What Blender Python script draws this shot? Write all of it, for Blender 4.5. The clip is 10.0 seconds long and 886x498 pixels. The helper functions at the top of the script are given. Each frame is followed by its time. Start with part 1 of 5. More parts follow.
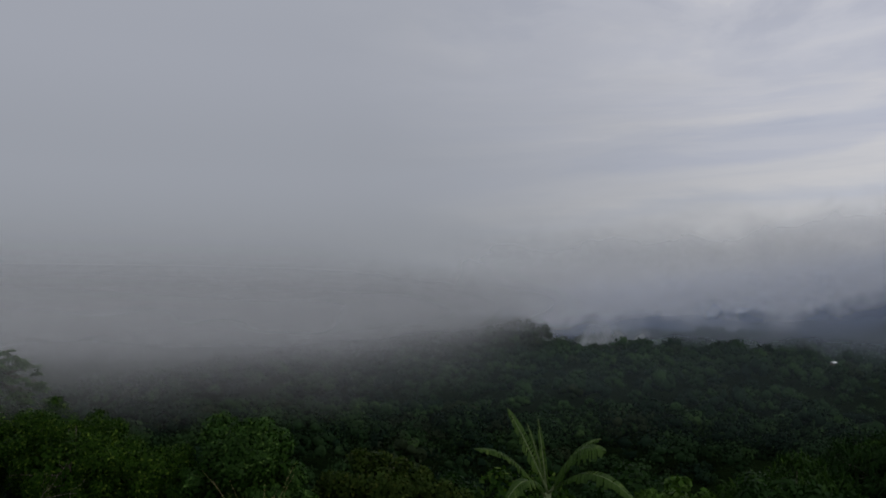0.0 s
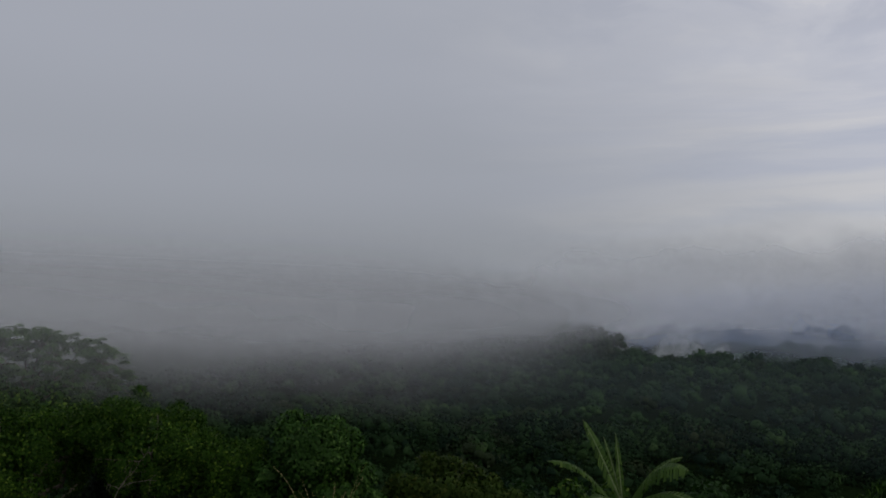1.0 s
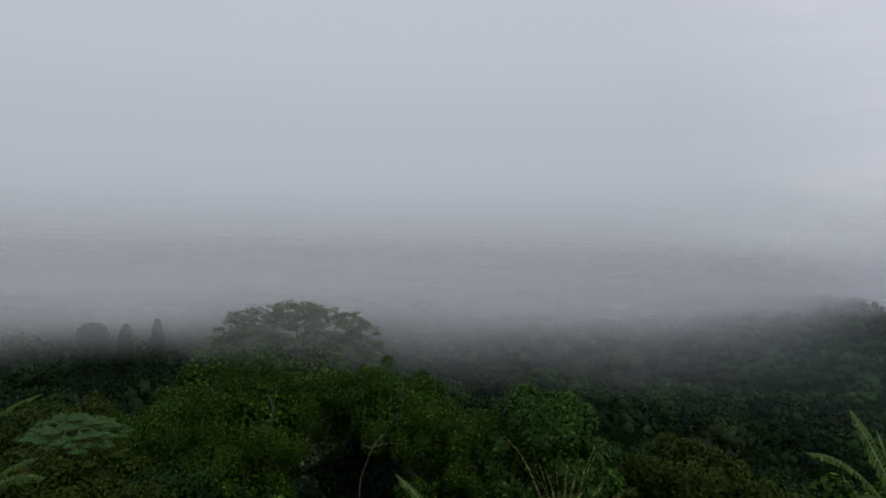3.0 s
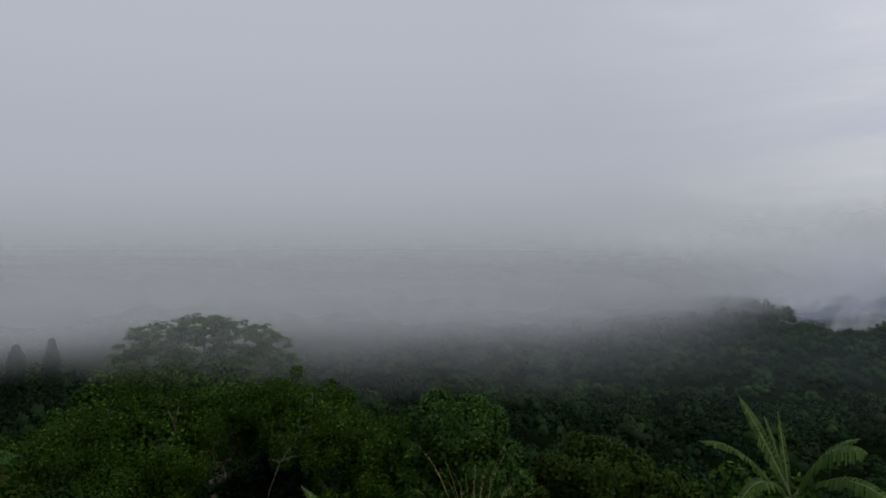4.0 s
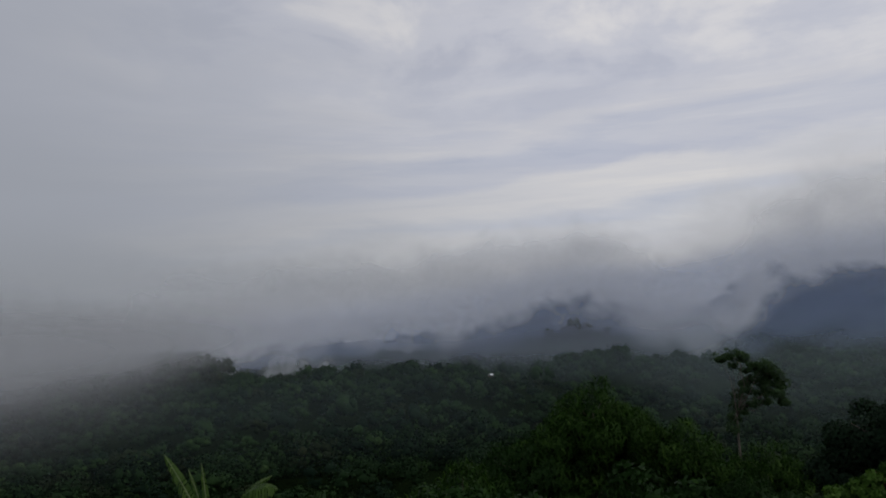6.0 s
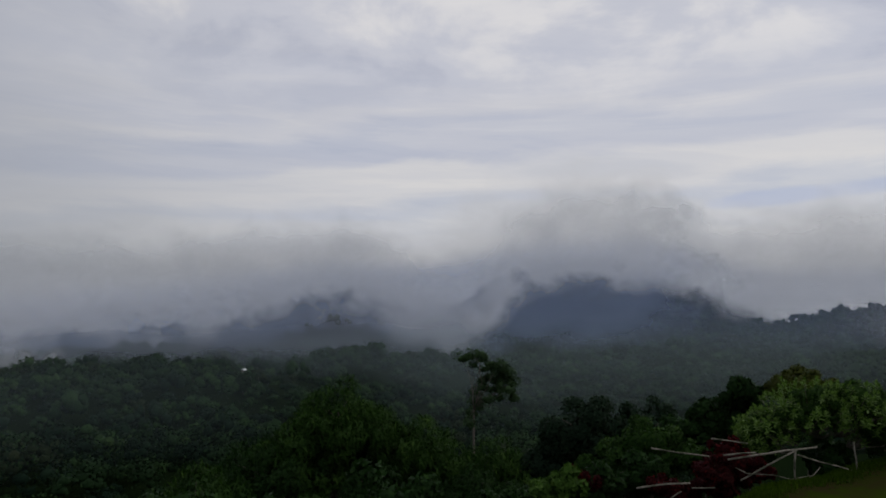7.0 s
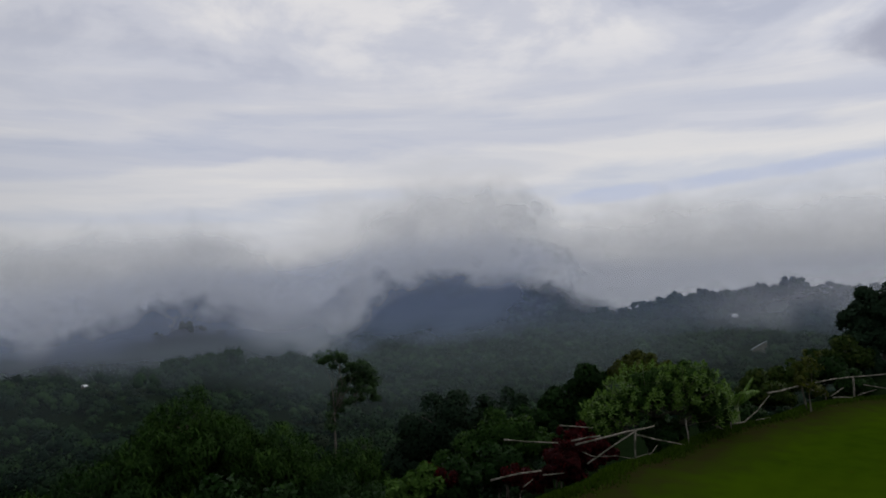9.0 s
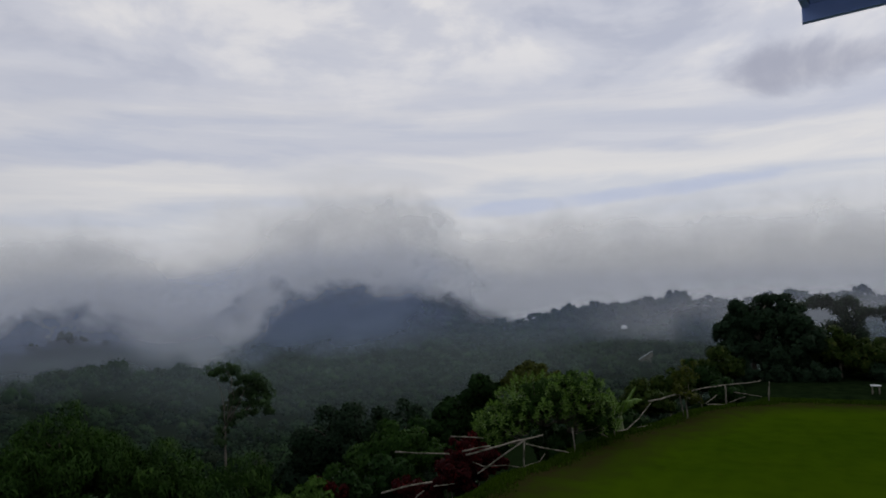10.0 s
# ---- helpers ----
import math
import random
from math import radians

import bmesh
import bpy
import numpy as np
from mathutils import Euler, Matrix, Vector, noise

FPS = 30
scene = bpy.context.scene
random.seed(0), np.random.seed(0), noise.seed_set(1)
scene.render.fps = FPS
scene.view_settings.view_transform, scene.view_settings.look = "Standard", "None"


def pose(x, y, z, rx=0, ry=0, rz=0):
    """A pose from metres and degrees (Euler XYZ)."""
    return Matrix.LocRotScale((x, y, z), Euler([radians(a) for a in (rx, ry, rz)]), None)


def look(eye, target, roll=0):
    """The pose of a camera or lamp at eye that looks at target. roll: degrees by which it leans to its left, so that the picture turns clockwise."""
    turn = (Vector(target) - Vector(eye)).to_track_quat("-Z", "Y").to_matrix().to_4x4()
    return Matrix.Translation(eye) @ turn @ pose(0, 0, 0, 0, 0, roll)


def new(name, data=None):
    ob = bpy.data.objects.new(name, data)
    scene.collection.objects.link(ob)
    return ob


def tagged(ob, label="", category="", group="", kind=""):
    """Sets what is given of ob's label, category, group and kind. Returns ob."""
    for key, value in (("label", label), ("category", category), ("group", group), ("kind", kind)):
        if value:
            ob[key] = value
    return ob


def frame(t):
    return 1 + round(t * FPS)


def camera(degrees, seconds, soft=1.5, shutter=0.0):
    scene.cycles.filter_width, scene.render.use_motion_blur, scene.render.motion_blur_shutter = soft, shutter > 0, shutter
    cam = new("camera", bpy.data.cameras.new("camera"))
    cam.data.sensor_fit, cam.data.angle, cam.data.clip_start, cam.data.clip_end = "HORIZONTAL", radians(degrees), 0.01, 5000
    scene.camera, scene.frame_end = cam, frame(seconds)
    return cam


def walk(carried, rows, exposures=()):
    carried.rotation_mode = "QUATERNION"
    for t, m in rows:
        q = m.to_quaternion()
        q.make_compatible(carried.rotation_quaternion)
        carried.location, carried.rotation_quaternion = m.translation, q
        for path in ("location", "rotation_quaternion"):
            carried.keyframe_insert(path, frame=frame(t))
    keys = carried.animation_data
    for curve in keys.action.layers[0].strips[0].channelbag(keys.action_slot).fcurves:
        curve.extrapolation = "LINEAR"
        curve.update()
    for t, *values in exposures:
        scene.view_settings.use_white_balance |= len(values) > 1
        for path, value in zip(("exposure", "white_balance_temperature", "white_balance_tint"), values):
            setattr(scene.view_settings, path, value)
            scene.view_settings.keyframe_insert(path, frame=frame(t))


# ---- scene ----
cam = camera(64.8, 10.0, soft=1.7)
EYE = 5.2
PATH = [
    (0.0, pose(-0.00, -0.00, 5.20, 91.94, 0.04, 0.00)),
    (0.5, pose(-0.01, 0.18, 5.26, 92.11, -1.00, 3.15)),
    (1.0, pose(-0.09, 0.33, 5.20, 92.15, -1.66, 5.93)),
    (1.5, pose(-0.19, 0.53, 5.16, 90.53, -0.67, 10.72)),
    (2.0, pose(-0.15, 0.49, 5.16, 89.18, -0.56, 17.81)),
    (2.5, pose(-0.08, 0.43, 5.18, 89.69, -0.94, 21.91)),
    (2.7, pose(-0.06, 0.46, 5.24, 89.76, -0.37, 24.99)),
    (3.8, pose(0.17, 0.90, 5.05, 90.38, 1.14, 21.12)),
    (4.0, pose(0.17, 0.88, 5.05, 90.49, 0.83, 17.91)),
    (4.5, pose(0.17, 0.74, 5.10, 91.89, -0.25, 9.04)),
    (5.0, pose(0.26, 0.59, 5.13, 93.10, 0.08, -0.62)),
    (5.5, pose(0.40, 0.69, 5.10, 93.74, 0.77, -12.02)),
    (6.0, pose(0.50, 0.83, 5.07, 93.92, 1.96, -25.43)),
    (6.2, pose(0.56, 0.80, 5.06, 94.06, 1.74, -30.73)),
    (7.3, pose(1.15, 0.64, 5.30, 93.17, -1.22, -47.51)),
    (7.5, pose(1.23, 0.69, 5.28, 93.30, -1.15, -48.94)),
    (8.0, pose(1.30, 0.70, 5.26, 93.55, -0.35, -52.93)),
    (8.5, pose(1.22, 0.68, 5.25, 92.81, 0.33, -55.86)),
    (9.0, pose(1.52, 0.71, 5.25, 93.17, 1.40, -56.03)),
    (9.5, pose(1.56, 0.57, 5.28, 93.74, 0.92, -58.61)),
    (10.0, pose(1.63, 0.56, 5.26, 93.88, 0.91, -64.15)),
]
EXPOSURES = [(0.0, -0.08), (0.5, 0.08), (1.0, -0.02), (1.5, 0.06), (2.0, 0.36), (2.5, 0.50), (3.8, 0.36), (4.0, 0.33), (4.5, 0.28), (5.0, 0.15), (5.5, -0.06), (6.0, -0.08), (7.5, -0.03), (8.5, 0.0), (9.2, 0.05), (10.0, 0.02)]
walk(cam, PATH, EXPOSURES)
scene.cycles.transparent_max_bounces = 48

# ---------------------------------------------------------------- light
world = bpy.data.worlds.new("overcast_sky")
scene.world = world
world.use_nodes = True
SUN_AZ, SUN_EL = -125.0, 38.0
PUFF, RIFT = (92.3, 16.1), (78.2, 7.8, -0.080)


def build_sky():
    nt = world.node_tree
    n, l = nt.nodes, nt.links
    n.clear()

    def node(kind, **kw):
        nd = n.new(kind)
        for k, v in kw.items():
            if k == "operation":
                nd.operation = v
            elif k == "blend":
                nd.data_type, nd.blend_type = "RGBA", v
        return nd

    def math(op, a, b=None, c=None):
        nd = node("ShaderNodeMath", operation=op)
        for i, v in enumerate((a, b, c)):
            if v is None:
                continue
            if isinstance(v, (int, float)):
                nd.inputs[i].default_value = v
            else:
                l.new(v, nd.inputs[i])
        return nd.outputs[0]

    def mix(fac, a, b, blend="MIX"):
        nd = node("ShaderNodeMix", blend=blend)
        for sock, v in ((nd.inputs[0], fac), (nd.inputs[6], a), (nd.inputs[7], b)):
            if isinstance(v, (int, float)):
                sock.default_value = v
            elif isinstance(v, tuple):
                sock.default_value = (*v, 1)
            else:
                l.new(v, sock)
        return nd.outputs[2]

    def ramp(fac, stops):
        nd = n.new("ShaderNodeValToRGB")
        nd.color_ramp.interpolation = "EASE"
        el = nd.color_ramp.elements
        while len(el) < len(stops):
            el.new(0.5)
        for e, (p, col) in zip(el, stops):
            e.position = p
            e.color = (*col, 1) if isinstance(col, tuple) else (col, col, col, 1)
        l.new(fac, nd.inputs[0])
        return nd.outputs[0]

    tc = n.new("ShaderNodeTexCoord")
    sep = n.new("ShaderNodeSeparateXYZ")
    l.new(tc.outputs["Generated"], sep.inputs[0])
    x, y, z = sep.outputs
    el = math("MULTIPLY", math("ARCSINE", z), 57.2958)
    az = math("MULTIPLY", math("ARCTAN2", x, y), 57.2958)      # to the right, degrees

    # cloud streaks: long noise along the horizon
    def field(sx, sy, scale, detail, rough, distortion, shift=0.0):
        com = n.new("ShaderNodeCombineXYZ")
        l.new(math("MULTIPLY", az, sx), com.inputs[0])
        l.new(math("MULTIPLY", el, sy), com.inputs[1])
        com.inputs[2].default_value = shift
        no = n.new("ShaderNodeTexNoise")
        no.inputs["Scale"].default_value = scale
        no.inputs["Detail"].default_value = detail
        no.inputs["Roughness"].default_value = rough
        no.inputs["Distortion"].default_value = distortion
        l.new(com.outputs[0], no.inputs["Vector"])
        return no.outputs["Fac"]

    streak = field(0.035, 0.16, 1.6, 6, 0.55, 0.4)
    wisps = field(0.022, 0.20, 1.7, 8, 0.60, 0.6, 3.1)
    puffs = field(0.050, 0.095, 1.5, 6, 0.55, 0.3, 7.7)
    # elevation warped by the streaks and by a slight tilt of the layers
    warp = math("ADD", math("ADD", el, math("MULTIPLY", math("SUBTRACT", streak, 0.5), 5.0)),
                math("ADD", math("MULTIPLY", math("ADD", az, -55.0), -0.03), math("MULTIPLY", math("MINIMUM", math("ADD", az, -50.0), 0.0), -0.06)))
    layers = ramp(math("DIVIDE", warp, 40.0), [
        (0.0, (0.42, 0.43, 0.46)), (0.10, (0.52, 0.53, 0.56)), (0.165, (0.60, 0.61, 0.63)), (0.19, (0.52, 0.55, 0.62)),
        (0.225, (0.74, 0.72, 0.69)), (0.26, (0.70, 0.69, 0.68)), (0.29, (0.47, 0.50, 0.60)), (0.335, (0.50, 0.53, 0.62)),
        (0.365, (0.66, 0.66, 0.68)), (0.40, (0.56, 0.58, 0.65)), (0.50, (0.66, 0.67, 0.71)), (0.65, (0.74, 0.74, 0.76)), (1.0, (0.68, 0.70, 0.74))])
    torn = ramp(wisps, [(0.30, (0.42, 0.46, 0.57)), (0.46, (0.56, 0.58, 0.65)), (0.58, (0.68, 0.68, 0.70)), (0.72, (0.84, 0.82, 0.79))])
    layers = mix(0.42, layers, torn)
    heap = ramp(puffs, [(0.34, (0.42, 0.45, 0.55)), (0.47, (0.57, 0.59, 0.66)), (0.63, (0.80, 0.79, 0.78))])
    high = ramp(math("DIVIDE", el, 40.0), [(0.30, 0.0), (0.52, 0.75), (1.0, 0.6)])
    layers = mix(high, layers, heap)
    # thin blue of the sky behind the cloud
    sky = n.new("ShaderNodeTexSky")
    sky.sky_type, sky.sun_disc = "NISHITA", False
    sky.sun_elevation, sky.sun_rotation = radians(SUN_EL), radians(-SUN_AZ)
    blue = mix(1.0, sky.outputs[0], (0.09, 0.09, 0.09), "MULTIPLY")
    clouds = mix(1.0, mix(0.12, layers, blue), (1.02, 1.0, 1.0), "MULTIPLY")
    # a lavender heap high on the right and a thin blue rift below it
    def oval(a0, e0, wa, we, tilt, tear):
        da = math("SUBTRACT", az, a0)
        de = math("ADD", math("SUBTRACT", el, e0), math("MULTIPLY", da, tilt))
        d = math("ADD", math("POWER", math("ABSOLUTE", math("DIVIDE", da, wa)), 2.0), math("POWER", math("ABSOLUTE", math("DIVIDE", de, we)), 2.0))
        return ramp(math("ADD", d, math("MULTIPLY", math("SUBTRACT", puffs, 0.5), tear)), [(0.0, 1.0), (1.0, 0.0)])
    clouds = mix(math("MULTIPLY", oval(PUFF[0], PUFF[1], 7.5, 2.5, 0.0, 4.0), 0.95), clouds, (0.37, 0.385, 0.47))
    clouds = mix(math("MULTIPLY", oval(RIFT[0], RIFT[1], 13.0, 0.75, RIFT[2], 5.0), 0.45), clouds, (0.38, 0.45, 0.65))
    # a bank of low cloud lies along the horizon, heaped over the mountain
    heaps = field(0.11, 0.24, 1.5, 9, 0.62, 0.3, 12.3)
    crest = math("MULTIPLY", ramp(math("DIVIDE", az, 120.0), [
        (0.0, 0.22), (0.26, 0.22), (0.36, 0.26), (0.41, 0.42), (0.465, 0.56), (0.51, 0.52), (0.55, 0.30), (0.62, 0.36), (0.69, 0.27), (0.80, 0.30), (1.0, 0.3)]), 16.0)
    over = math("SUBTRACT", math("ADD", crest, math("MULTIPLY", math("SUBTRACT", heaps, 0.5), 8.0)), el)
    bank = ramp(math("ADD", math("MULTIPLY", over, 0.19), 0.45), [(0.0, 0.0), (1.0, 1.0)])
    grey = ramp(math("DIVIDE", math("ADD", el, 8.0), 30.0), [(0.0, (0.20, 0.21, 0.23)), (0.27, (0.31, 0.32, 0.342)), (0.45, (0.475, 0.48, 0.505)), (0.7, (0.57, 0.575, 0.60)), (1.0, (0.58, 0.585, 0.61))])
    grey = mix(math("MULTIPLY", heaps, 0.28), grey, (0.46, 0.47, 0.50))
    clouds = mix(math("MULTIPLY", bank, 0.93), clouds, grey)
    # mist thickens towards the left: plain grey, darker low down
    mist = ramp(math("DIVIDE", math("ADD", el, 8.0), 60.0), [
        (0.0, (0.15, 0.158, 0.168)), (0.09, (0.232, 0.246, 0.266)), (0.15, (0.278, 0.295, 0.326)), (0.27, (0.328, 0.348, 0.395)), (0.42, (0.362, 0.382, 0.438)), (1.0, (0.62, 0.65, 0.73))])
    clear = math("ADD", math("ADD", az, math("MULTIPLY", el, 0.35)), math("MULTIPLY", math("SUBTRACT", streak, 0.5), 14.0))
    fac = ramp(math("DIVIDE", math("ADD", clear, 5.0), 50.0), [(0.0, 0.0), (1.0, 1.0)])
    col = mix(fac, mist, clouds)
    bg = n.new("ShaderNodeBackground")
    bg.inputs[1].default_value = 1.0
    l.new(col, bg.inputs[0])
    out = n.new("ShaderNodeOutputWorld")
    l.new(bg.outputs[0], out.inputs[0])


build_sky()
sun_data = bpy.data.lights.new("sun", "SUN")
sun_data.energy, sun_data.angle, sun_data.color = 0.6, radians(20), (1.0, 0.96, 0.9)
sun = new("sun", sun_data)
sun.matrix_world = look((0, 0, 0), (math.sin(radians(SUN_AZ)) * 1.0, -math.cos(radians(SUN_AZ)) * 1.0, -math.tan(radians(SUN_EL))))

# ---------------------------------------------------------------- materials


class Nodes:
    """A small helper round one material's node tree."""

    def __init__(self, name):
        self.mat = bpy.data.materials.new(name)
        self.mat.use_nodes = True
        self.t = self.mat.node_tree
        self.t.nodes.clear()
        self.out = self.t.nodes.new("ShaderNodeOutputMaterial")

    def n(self, kind, **inputs):
        nd = self.t.nodes.new(kind)
        for k, v in inputs.items():
            self.set(nd.inputs[k.replace("_", " ")], v)
        return nd

    def set(self, sock, v):
        if hasattr(v, "is_output"):
            self.t.links.new(v, sock)
        elif isinstance(v, tuple) and len(v) == 3 and sock.type == "RGBA":
            sock.default_value = (*v, 1)
        else:
            sock.default_value = v

    def math(self, op, a, b=0.0):
        nd = self.t.nodes.new("ShaderNodeMath")
        nd.operation = op
        self.set(nd.inputs[0], a)
        self.set(nd.inputs[1], b)
        return nd.outputs[0]

    def noise(self, vec, scale, detail=4, rough=0.55, distortion=0.0):
        nd = self.n("ShaderNodeTexNoise", Scale=scale, Detail=detail, Roughness=rough, Distortion=distortion)
        if vec is not None:
            self.set(nd.inputs["Vector"], vec)
        return nd.outputs["Fac"]

    def ramp(self, fac, stops, mode="LINEAR"):
        nd = self.t.nodes.new("ShaderNodeValToRGB")
        nd.color_ramp.interpolation = mode
        el = nd.color_ramp.elements
        while len(el) < len(stops):
            el.new(0.5)
        for e, (p, col) in zip(el, stops):
            e.position = p
            e.color = (*col, 1) if isinstance(col, tuple) else (col, col, col, 1)
        self.set(nd.inputs[0], fac)
        return nd.outputs[0]

    def mix(self, fac, a, b, blend="MIX"):
        nd = self.t.nodes.new("ShaderNodeMix")
        nd.data_type, nd.blend_type = "RGBA", blend
        self.set(nd.inputs[0], fac)
        self.set(nd.inputs[6], a)
        self.set(nd.inputs[7], b)
        return nd.outputs[2]

    def surface(self, sock):
        self.t.links.new(sock, self.out.inputs[0])
        return self.mat


def foliage(name, dark, mid, light, glow=0.25, patch=0.35, rough=0.55, vary=1.0, gloss=0.04):
    """Leaves: every leaf its own shade, with larger patches of fresh and old leaf."""
    m = Nodes(name)
    pos = m.n("ShaderNodeNewGeometry")
    leaf = m.ramp(pos.outputs["Random Per Island"], [(0.0, dark), (0.45, mid), (0.84, mid), (1.0, light)])
    leaf = m.mix(vary, mid, leaf)
    big = m.noise(pos.outputs["Position"], patch, 3)
    col = m.mix(m.ramp(big, [(0.35, 0.0), (0.7, 1.0)]), m.mix(0.55, leaf, dark), leaf)
    b = m.n("ShaderNodeBsdfPrincipled", Base_Color=col, Roughness=rough)
    b.inputs["Specular IOR Level"].default_value = gloss
    tr = m.n("ShaderNodeBsdfTranslucent", Color=m.mix(1.0, col, (1.0, 1.15, 0.6), "MULTIPLY"))
    mx = m.n("ShaderNodeMixShader", Fac=glow)
    m.t.links.new(b.outputs[0], mx.inputs[1])
    m.t.links.new(tr.outputs[0], mx.inputs[2])
    return m.surface(mx.outputs[0])


def plain(name, c1, c2, scale, rough=0.8, bump=0.3, scale2=None, c3=None, metal=0.0, gloss=0.3):
    m = Nodes(name)
    g = m.n("ShaderNodeTexCoord").outputs["Object"]
    a = m.noise(g, scale, 6, 0.6)
    col = m.ramp(a, [(0.3, c1), (0.7, c2)])
    if c3:
        col = m.mix(m.ramp(m.noise(g, scale2 or scale * 0.15, 4), [(0.45, 0.0), (0.65, 1.0)]), col, c3)
    b = m.n("ShaderNodeBsdfPrincipled", Base_Color=col, Roughness=rough, Metallic=metal)
    b.inputs["Specular IOR Level"].default_value = gloss
    bp = m.n("ShaderNodeBump", Strength=bump, Distance=0.02, Height=a)
    m.t.links.new(bp.outputs[0], b.inputs["Normal"])
    return m.surface(b.outputs[0])


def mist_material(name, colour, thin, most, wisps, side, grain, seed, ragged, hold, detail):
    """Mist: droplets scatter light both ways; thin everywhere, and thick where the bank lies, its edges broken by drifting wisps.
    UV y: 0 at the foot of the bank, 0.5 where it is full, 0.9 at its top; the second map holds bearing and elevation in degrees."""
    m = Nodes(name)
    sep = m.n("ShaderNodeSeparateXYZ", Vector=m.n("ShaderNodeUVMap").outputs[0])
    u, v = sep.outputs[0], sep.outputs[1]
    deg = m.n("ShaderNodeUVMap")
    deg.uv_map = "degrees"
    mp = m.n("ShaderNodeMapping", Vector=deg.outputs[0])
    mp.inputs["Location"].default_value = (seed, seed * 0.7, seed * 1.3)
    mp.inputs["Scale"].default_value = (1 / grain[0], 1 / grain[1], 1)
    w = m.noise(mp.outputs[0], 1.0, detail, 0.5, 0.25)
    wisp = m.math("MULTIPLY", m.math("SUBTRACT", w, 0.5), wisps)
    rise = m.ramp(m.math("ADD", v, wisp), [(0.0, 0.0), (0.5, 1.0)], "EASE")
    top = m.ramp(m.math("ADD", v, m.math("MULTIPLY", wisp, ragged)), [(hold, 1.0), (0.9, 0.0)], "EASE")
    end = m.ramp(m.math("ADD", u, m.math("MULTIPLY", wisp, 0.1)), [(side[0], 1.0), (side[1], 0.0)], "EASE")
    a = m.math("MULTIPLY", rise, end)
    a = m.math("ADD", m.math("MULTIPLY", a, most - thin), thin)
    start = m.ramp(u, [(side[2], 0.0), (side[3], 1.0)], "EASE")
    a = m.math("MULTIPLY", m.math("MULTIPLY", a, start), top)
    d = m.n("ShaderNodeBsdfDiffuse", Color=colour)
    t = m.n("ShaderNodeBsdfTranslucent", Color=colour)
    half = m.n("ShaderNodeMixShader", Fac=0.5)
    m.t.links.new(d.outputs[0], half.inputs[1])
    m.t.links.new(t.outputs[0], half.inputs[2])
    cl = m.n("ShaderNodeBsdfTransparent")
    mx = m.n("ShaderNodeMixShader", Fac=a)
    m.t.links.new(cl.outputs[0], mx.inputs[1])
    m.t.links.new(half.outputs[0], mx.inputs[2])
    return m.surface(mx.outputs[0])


LEAF_DEEP = foliage("leaf_deep_green", (0.007, 0.020, 0.004), (0.014, 0.038, 0.008), (0.030, 0.066, 0.014))
LEAF_SOFT = foliage("leaf_soft_green", (0.011, 0.030, 0.005), (0.026, 0.061, 0.010), (0.056, 0.105, 0.018))
LEAF_GLOSSY = foliage("leaf_glossy_green", (0.009, 0.027, 0.004), (0.027, 0.070, 0.010), (0.12, 0.21, 0.05), rough=0.5, gloss=0.06)
LEAF_YELLOW = foliage("leaf_yellow_green", (0.008, 0.026, 0.003), (0.025, 0.060, 0.005), (0.13, 0.20, 0.028))
LEAF_FRESH = foliage("leaf_fresh_green", (0.024, 0.052, 0.008), (0.050, 0.105, 0.016), (0.125, 0.21, 0.05))
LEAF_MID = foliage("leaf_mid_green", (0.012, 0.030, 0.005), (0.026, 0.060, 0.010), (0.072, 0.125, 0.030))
# brighter copy of LEAF_FRESH; light on the shrub's tops put into the colour
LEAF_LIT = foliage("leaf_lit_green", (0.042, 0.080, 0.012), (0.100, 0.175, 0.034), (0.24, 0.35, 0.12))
LEAF_DUSK = foliage("leaf_dusk_green", (0.011, 0.024, 0.012), (0.022, 0.044, 0.022), (0.042, 0.074, 0.036))
LEAF_GOLD = foliage("leaf_olive_gold", (0.024, 0.033, 0.005), (0.056, 0.066, 0.011), (0.105, 0.110, 0.020))
LEAF_GREY = foliage("leaf_grey_green", (0.022, 0.042, 0.016), (0.042, 0.078, 0.030), (0.075, 0.12, 0.05))
LEAF_PALE = foliage("leaf_pale_green", (0.028, 0.052, 0.018), (0.056, 0.095, 0.034), (0.10, 0.155, 0.06))
LEAF_PAPAYA = foliage("leaf_papaya", (0.020, 0.050, 0.014), (0.040, 0.092, 0.026), (0.075, 0.15, 0.05))
LEAF_OLIVE = foliage("leaf_olive", (0.013, 0.027, 0.004), (0.032, 0.054, 0.009), (0.085, 0.098, 0.020))
LEAF_RED = foliage("leaf_crimson", (0.012, 0.002, 0.002), (0.040, 0.003, 0.004), (0.15, 0.010, 0.010))
LEAF_BANANA = foliage("leaf_banana", (0.030, 0.060, 0.013), (0.052, 0.095, 0.022), (0.100, 0.155, 0.038), 0.35, 1.2, 0.4)
LEAF_PINE = foliage("needles_dark", (0.007, 0.016, 0.008), (0.013, 0.029, 0.014), (0.026, 0.048, 0.023))
WOODS = [foliage("forest_canopy", (0.006, 0.016, 0.005), (0.013, 0.031, 0.011), (0.032, 0.064, 0.022), 0.1, 0.09, 0.8, 0.7),
         foliage("forest_canopy_dark", (0.003, 0.010, 0.005), (0.008, 0.020, 0.010), (0.018, 0.036, 0.018), 0.1, 0.09, 0.8, 0.7),
         foliage("forest_canopy_light", (0.009, 0.022, 0.007), (0.021, 0.046, 0.014), (0.052, 0.092, 0.030), 0.1, 0.09, 0.8, 0.7),
         foliage("forest_canopy_brown", (0.008, 0.014, 0.006), (0.016, 0.026, 0.011), (0.036, 0.046, 0.020), 0.1, 0.09, 0.8, 0.7)]
BARK = plain("bark", (0.06, 0.05, 0.04), (0.16, 0.14, 0.11), 9, 0.9, 0.6)
